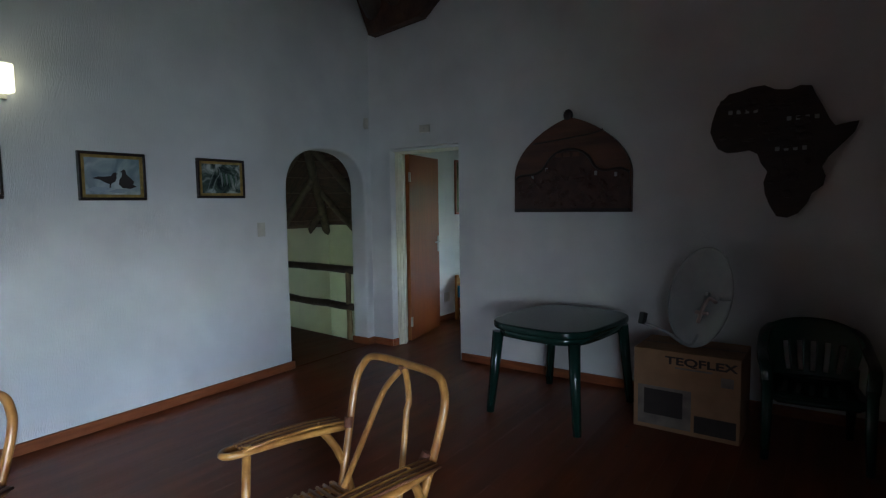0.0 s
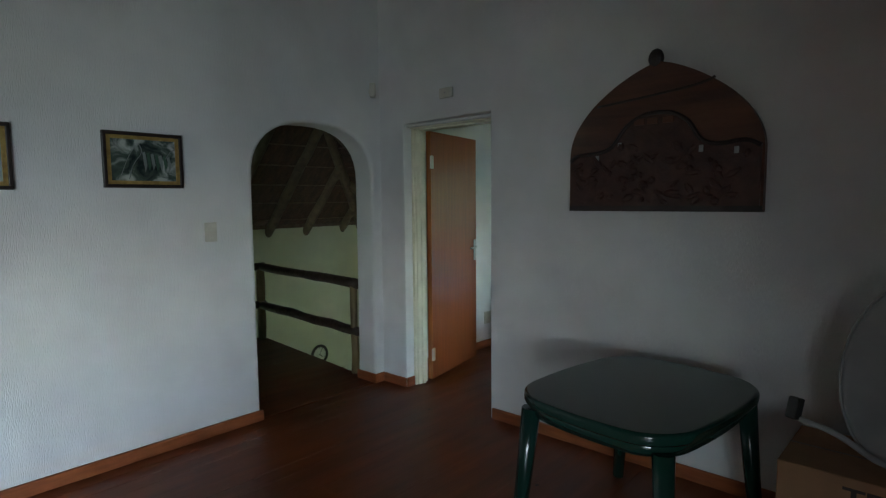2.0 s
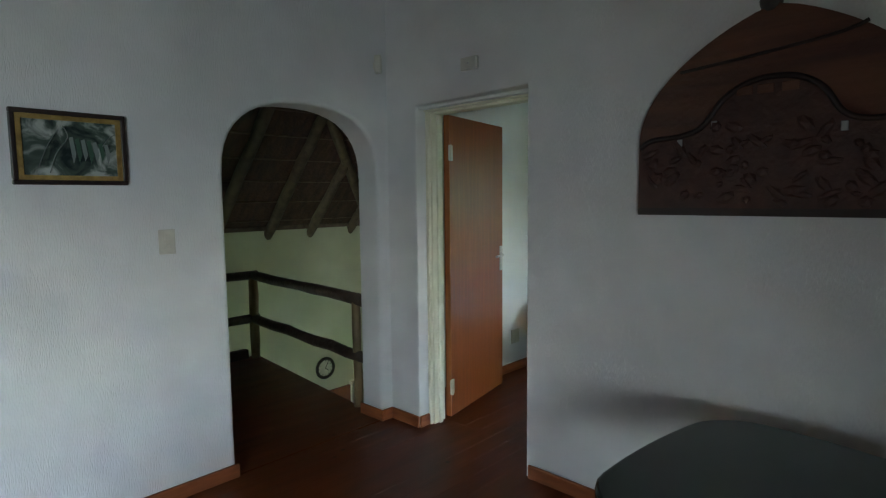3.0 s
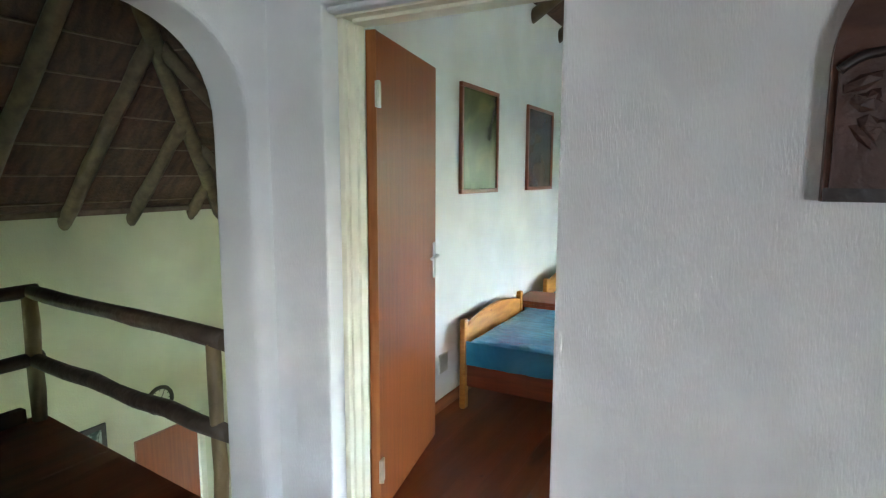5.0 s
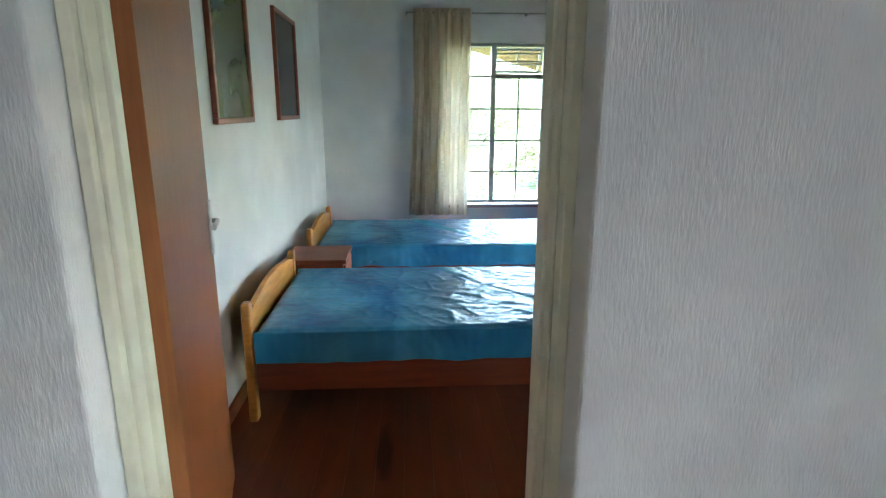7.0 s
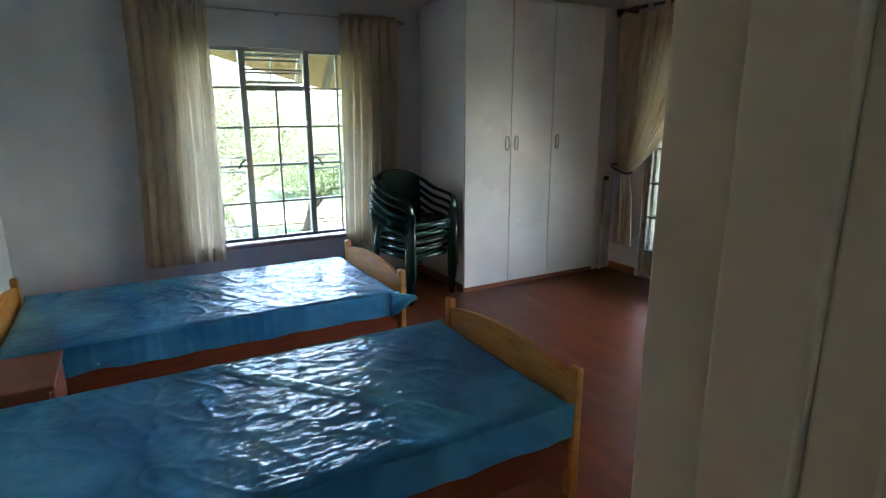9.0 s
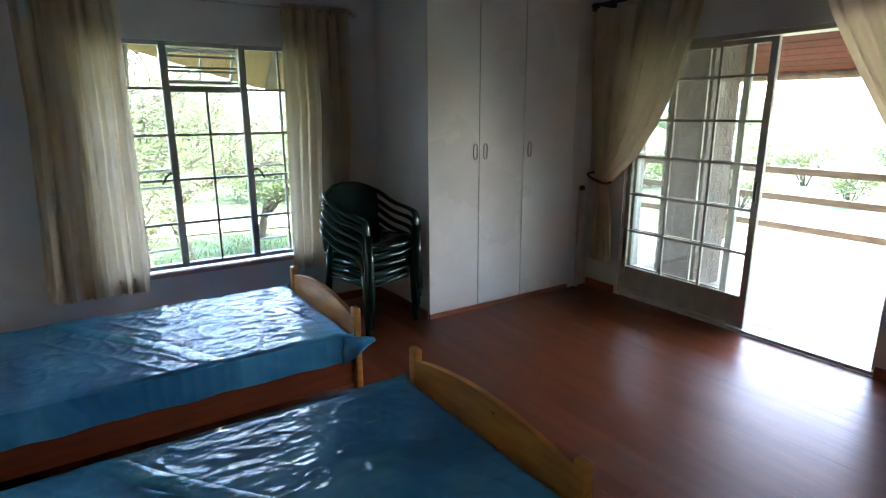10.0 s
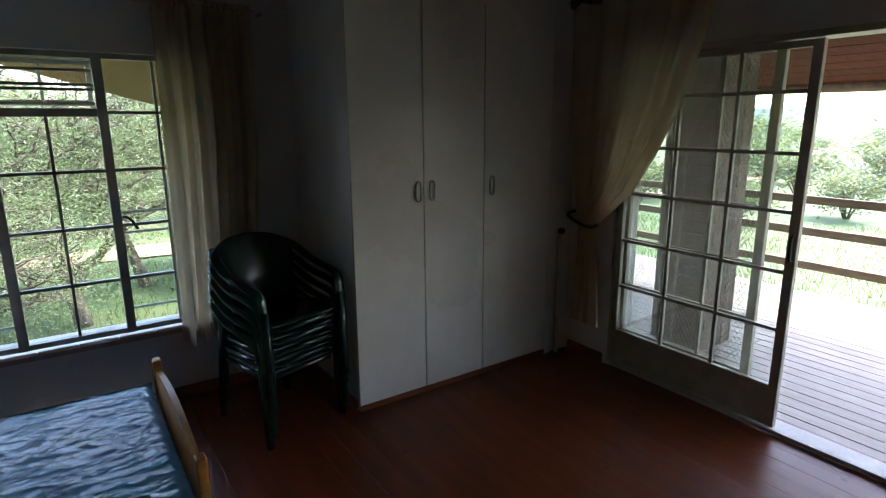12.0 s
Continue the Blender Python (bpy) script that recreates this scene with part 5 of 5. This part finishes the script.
part("jamb", boxed(1.6, 6.5, 0.025, 1.7, 6.53, 2.085), FRAME, sl)

# ---- veranda, garden and distance ----
deck = structure("deck", boxed(2.8, -5.0, -0.25, 4.66, 5.0, -0.075), DECKRAIL, "timber veranda deck")
structure("deck", boxed(1.8, 5.05, -0.25, 4.66, 14.0, -0.075), DECKRAIL, "timber veranda deck")
for k in range(24):
    x = 1.8 + k * 0.12
    for y0, y1 in ((5.2, 8.1 + 0.6 * (k % 3)), (8.105 + 0.6 * (k % 3), 13.0)):
        part("board", boxed(x, y0, -0.07, x + 0.112, y1, -0.035, bevel=0.003), DECK, deck)
    if x > 2.8:
        part("board", boxed(x, -4.9, -0.07, x + 0.112, 5.1, -0.035, bevel=0.003), DECK, deck)
# unseen; added so that light off the ground misses the upper living room walls
structure("veranda_parapet", boxed(4.58, -5.0, -0.25, 4.7, 4.15, 1.0), BRICK, "unseen low brown wall added to block light off the ground")
dr = thing("deck_railing", "brown wooden railing along the deck edge", "railing")
for z in (0.262, 0.605, 0.92):
    part("rail", boxed(4.58, 4.2, z - 0.04, 4.62, 14.0, z + 0.04, bevel=0.005), DECKRAIL, dr)
for y in (4.4, 6.3, 9.35, 12.2):
    part("post", crooked((4.68, y, -0.25), (4.68, y, 1.05), 0.06, 130 + int(y), 4, 0.005), DECKRAIL, dr)
pillar = tagged(thing("brick_pillar", "brown face-brick veranda pillar", "pillar"))
part("core", boxed(2.357, 8.257, -0.07, 2.783, 8.683, 2.35), MORTAR, pillar)
brick_me = part("brick", boxed(-0.11, -0.008, -0.038, 0.11, 0.012, 0.038, bevel=0.003), BRICK, pillar)
brick_me.matrix_local = pose(2.47, 8.262, 0.0)
half_me = part("brick", boxed(-0.05, -0.008, -0.038, 0.05, 0.012, 0.038, bevel=0.003), BRICK, pillar)
half_me.matrix_local = pose(2.32 + 0.38, 8.262, 0.0)
for k in range(28):
    z = k * 0.083
    for face, (cx, cy, rot) in enumerate(((2.57, 8.262, 0), (2.57, 8.678, 180), (2.362, 8.47, -90), (2.778, 8.47, 90))):
        for j, (off, src) in enumerate(((-0.1, brick_me), (0.125, half_me)) if k % 2 else ((0.1, brick_me), (-0.125, half_me))):
            if k == 0 and face == 0:
                continue
            ob = new("brick", src.data)
            ob.parent = pillar
            ob.matrix_local = pose(cx, cy, z, 0, 0, rot) @ pose(off, 0.0, 0)
# its unseen run beside the living room is added to block high sky light
structure("veranda_soffit", sheet(bmesh.new(), 2, 2, lambda u, v: Vector((1.82 + 3.08 * u, -5.0 + 19 * v, 2.42 - 0.36 * u))), SOFFIT, "red-brown boarded veranda ceiling").modifiers.new("t", "SOLIDIFY").thickness = 0.04
soff = bpy.data.objects["veranda_soffit"]
for k in range(11):
    u = (k + 0.5) / 11
    x = 1.8 + 3.1 * u
    bm = boxed(x - 0.134, -5.0, 2.375 - 0.36 * u - 0.006, x + 0.134, 14.0, 2.375 - 0.36 * u + 0.012, bevel=0.003)
    for v in bm.verts:
        v.co.z -= 0.117 * (v.co.x - x)
    part("board", bm, SOFFIT, soff)
structure("veranda_beam", crooked((4.75, -5, 2.0), (4.75, 14, 2.02), 0.07, 77, 14, 0.01), POLE, "round pole beam at the veranda edge")
bm = sheet(bmesh.new(), 60, 8, lambda u, v: Vector((-7 + 12 * u, 9.97 + 1.1 * v, 2.75 - v * (0.85 - max(0.0, 0.3 * (-0.7 - (-7 + 12 * u))) * (1 if u > 0.25 else 0)) + 0.03 * noise.noise(Vector((u * 60, v * 5, 0))))))
structure("eaves_thatch", bm, THATCH, "golden underside of the thatched eaves").modifiers.new("t", "SOLIDIFY").thickness = 0.12
# unseen slab, added to keep sky light out from above
structure("roof_cover", boxed(-8, -3, 5.7, 5, 12, 5.8), THATCH, "flat unseen slab in place of the thatched roof")
for x in (-2.0, -0.75):
    structure("eaves_pole", crooked((x, 9.96, 2.62), (x + 0.05, 11.0, 1.85), 0.05, 300 + int(x * 4), 4, 0.01), POLE, "round pole under the eaves")

GZ = -2.3


def land(x, y):
    r = math.hypot(x, y)
    return GZ + 0.25 * noise.noise(Vector((x * 0.08, y * 0.08, 0))) + max(0, r - 45) * 0.02 + (1.6 * noise.noise(Vector((x * 0.012, y * 0.012, 4))) if r > 40 else 0)


bm = bmesh.new()
rings = [3.0 * 1.16 ** k for k in range(46)]
g = []
for r in rings:
    g.append([bm.verts.new((r * math.cos(a), 5 + r * math.sin(a), land(r * math.cos(a), 5 + r * math.sin(a)) if r > 10 else GZ - 1.2)) for a in [2 * math.pi * k / 96 for k in range(96)]])
for p, q in zip(g, g[1:]):
    for k in range(96):
        bm.faces.new((p[k], p[(k + 1) % 96], q[(k + 1) % 96], q[k])).smooth = True
structure("ground", bm, GRASS, "green bushveld ground with sandy patches")
bm = sheet(bmesh.new(), 60, 4, lambda u, v: Vector((-30 + 70 * u, 24.6 + 2.2 * v + 0.9 * math.sin(u * 7), land(-30 + 70 * u, 24.6 + 2.2 * v + 0.9 * math.sin(u * 7)) + 0.06)))
structure("sandy_track", bm, SAND, "pale sandy vehicle track")


def leaves(bm, at, n, spread, size, rnd, flat=0.6):
    for _ in range(n):
        p = at + Vector((rnd.gauss(0, spread), rnd.gauss(0, spread), rnd.gauss(0, spread * flat)))
        a, b = rnd.uniform(0, 6.28), rnd.uniform(-0.9, 0.9)
        d = Vector((math.cos(a) * math.cos(b), math.sin(a) * math.cos(b), math.sin(b))) * size * rnd.uniform(0.6, 1.3)
        s = d.cross(Vector((rnd.uniform(-1, 1), rnd.uniform(-1, 1), rnd.uniform(-1, 1)))).normalized() * size * 0.3
        vs = [bm.verts.new(p - d), bm.verts.new(p + s), bm.verts.new(p + d), bm.verts.new(p - s)]
        bm.faces.new(vs)


def acacia(x, y, h, seed, label, count=58, size=0.032):
    rnd = random.Random(seed)
    e = thing("acacia_tree", label, "tree", "", pose(x, y, land(x, y) - 0.05))
    wood, crown = bmesh.new(), bmesh.new()

    def limb(a, d, length, r, depth):
        pts = [a]
        dd = d.copy()
        for k in range(5):
            w = 0.14 if depth == 0 else 0.28
            dd = (dd + Vector((rnd.uniform(-w, w), rnd.uniform(-w, w), rnd.uniform(-0.12, 0.22)))).normalized()
            pts.append(pts[-1] + dd * length / 5)
        tube(wood, pts, [r * (1 - 0.1 * k) for k in range(6)], 8 if depth < 2 else 5)
        if depth >= 2:
            for p in pts[1:]:
                leaves(crown, p, count, 0.55, size, rnd)
                for _ in range(2):
                    t = Vector((rnd.uniform(-1, 1), rnd.uniform(-1, 1), rnd.uniform(-0.5, 0.7))) * 0.55
                    tube(wood, [p, p + t * 0.5 + Vector((0, 0, 0.06)), p + t], [0.012, 0.009, 0.004], 3)
        if depth < 4:
            for k in range(3 if depth else 4):
                i = rnd.choice((3, 4, 5)) if depth else rnd.choice((3, 4, 5, 5))
                a2 = rnd.uniform(0, 6.28)
                nd = (dd * 0.6 + Vector((math.cos(a2), math.sin(a2), rnd.uniform(-0.2, 0.5))) * 0.9).normalized()
                limb(pts[i], nd, (h * 0.25 if depth == 0 else length) * rnd.uniform(0.68, 0.92), r * (0.62 if depth == 0 else 0.5), depth + 1)

    limb(Vector((0, 0, 0)), Vector((rnd.uniform(-0.15, 0.15), rnd.uniform(-0.15, 0.15), 1)), h * 0.2, h * 0.02, 0)
    part("trunk", wood, BARK, e)
    tagged(part("crown", crown, LEAF, e), kind="stuff")
    return e


def bush(x, y, w, h, seed, n):
    rnd = random.Random(seed)
    e = thing("bush", "rounded green bush in the veld", "bush", "bushes", pose(x, y, land(x, y)))
    crown, wood = bmesh.new(), bmesh.new()
    for k in range(9):
        a = rnd.uniform(0, 6.28)
        tip = Vector((math.cos(a) * w * rnd.uniform(0.1, 0.45), math.sin(a) * w * rnd.uniform(0.1, 0.45), h * rnd.uniform(0.35, 0.9)))
        tube(wood, [Vector((0, 0, -0.1)), tip * 0.5 + Vector((0, 0, h * 0.1)), tip], [0.04 * h / 2, 0.025 * h / 2, 0.01], 5)
        leaves(crown, tip, n, w * 0.15, 0.05 * w, rnd, 0.8)
    part("stem", wood, BARK, e)
    tagged(part("crown", crown, LEAF2, e), kind="stuff")
    return e


acacia(-1.5, 18.6, 8.8, 3, "spreading acacia tree with fine green leaves")
acacia(-0.1, 21.0, 8.0, 8, "twiggy acacia tree with thin crown")
acacia(-4.2, 21.0, 8.2, 15, "broad green acacia tree")
acacia(5.5, 31.0, 5.5, 23, "green acacia tree beyond the track")
acacia(34.0, 40.0, 5.0, 31, "low acacia tree far beyond the deck")
grown = [o for o in scene.objects if o.name.startswith("acacia_tree")]
for k, (x, y, s) in enumerate(((-3.4, 29.5, 1.0), (2.3, 23.0, 0.9), (4.6, 20.5, 0.95), (-6.8, 19.0, 1.1), (8.5, 20.0, 0.8), (-0.8, 32.0, 1.1), (3.4, 36.0, 1.2), (9.5, 33.0, 1.1), (-5.0, 31.0, 1.2), (-2.6, 16.4, 0.75))):
    c = copy_thing(grown[k % 4], pose(x, y, land(x, y) - 0.05, 0, 0, 70 + 83 * k))
    c.scale = (s * 1.15, s * 1.15, s)
kinds = [bush(15.0, 21.5, 2.2, 1.4, 41, 170), bush(-6.0, 15.5, 2.2, 1.7, 42, 170), bush(23.0, 24.0, 3.0, 2.0, 43, 170)]
rnd = random.Random(77)
for k in range(120):
    a, r = rnd.uniform(-0.25, 1.95), 26 + 80 * rnd.random()
    x, y = r * math.cos(a), 5 + r * math.sin(a)
    if 22 < y < 31 and x < 36:
        continue
    c = copy_thing(rnd.choice(kinds), pose(x, y, land(x, y) - 0.1, 0, 0, rnd.uniform(0, 360)))
    s = rnd.uniform(0.6, 1.2) * (1 + r / 150) * (0.7 if a < 0.75 else 1.1)
    c.scale = (s * rnd.uniform(0.9, 1.4), s * rnd.uniform(0.9, 1.4), s)
for x, y, s in ((25.0, 15.5, 1.1), (31.0, 20.0, 1.4), (21.0, 18.0, 1.0), (38.0, 17.0, 1.6), (42.0, 27.0, 1.9), (29.0, 11.5, 1.2), (48.0, 22.0, 2.0), (36.0, 24.0, 1.6), (52.0, 33.0, 2.2), (45.0, 15.0, 1.8)):
    c = copy_thing(kinds[int(x) % 3], pose(x, y, land(x, y) - 0.1, 0, 0, 40 * x))
    c.scale = (s * 1.2, s * 1.1, s)
bm = bmesh.new()
rnd = random.Random(12)
for k in range(42000):
    a, r = rnd.uniform(-0.3, 2.2), 8 + 17 * rnd.random() ** 0.8
    x, y = r * math.cos(a), 5 + r * math.sin(a)
    if x < 5.3 and y < 12 or 24 < y < 28:
        continue
    z = land(x, y)
    h, b = rnd.uniform(0.08, 0.22), rnd.uniform(0, 6.28)
    s = Vector((math.cos(b), math.sin(b), 0)) * 0.013
    t = Vector((rnd.uniform(-0.12, 0.12), rnd.uniform(-0.12, 0.12), h))
    p = Vector((x, y, z - 0.02))
    bm.faces.new((bm.verts.new(p - s), bm.verts.new(p + s), bm.verts.new(p + t)))
tagged(part("grass", bm, BLADE), "green tufts of grass round the house", "grass", "", "stuff")
# the hills are coloured pale to stand in for distance haze
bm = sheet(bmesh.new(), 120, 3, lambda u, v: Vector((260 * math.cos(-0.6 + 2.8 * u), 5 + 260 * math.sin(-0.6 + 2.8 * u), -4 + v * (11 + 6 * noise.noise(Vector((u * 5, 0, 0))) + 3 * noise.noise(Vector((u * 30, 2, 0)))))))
structure("backdrop", bm, mat("haze_tinted_hills", (0.46, 0.5, 0.47), 0.95, second=(0.5, 0.54, 0.51), scale=0.08), "distant wooded hills with haze put into their pale colour")

# ---- floor boards ----
rnd = random.Random(4)
W = 0.118
for x_from, x_to, y_from, y_to, cuts in ((-3.51, 1.54, 5.05, 9.69, 1), (-3.51, 1.3, -0.3, 5.05, 1), (-5.65, -3.51, 2.3, 4.97, 0)):
    x = x_from
    while x < x_to - 0.02:
        x2 = min(x + W, x_to)
        ys = [y_from] + sorted(rnd.uniform(y_from + 0.8, y_to - 0.8) for _ in range(cuts)) + [y_to]
        for ya, yb in zip(ys, ys[1:]):
            dz = rnd.uniform(-0.0002, 0.0002)
            bm = boxed(x + 0.0003, ya + 0.0003, -0.02, x2 - 0.0003, yb - 0.0003, dz)
            lean = rnd.uniform(-0.0003, 0.0003)
            for v in bm.verts:
                if x < -3.6 and v.co.y > 4.9:
                    v.co.y = landing_edge(v.co.x)
                if v.co.z > -0.01:
                    v.co.z += lean if v.co.x > (x + x2) / 2 else -lean
            part("plank", bm, FLOOR, floor)
        x = x2
structure("floor_rest", boxed(1.3, -2.6, -0.02, 2.6, 5.0, 0.0), FLOOR, "varnished timber floor")
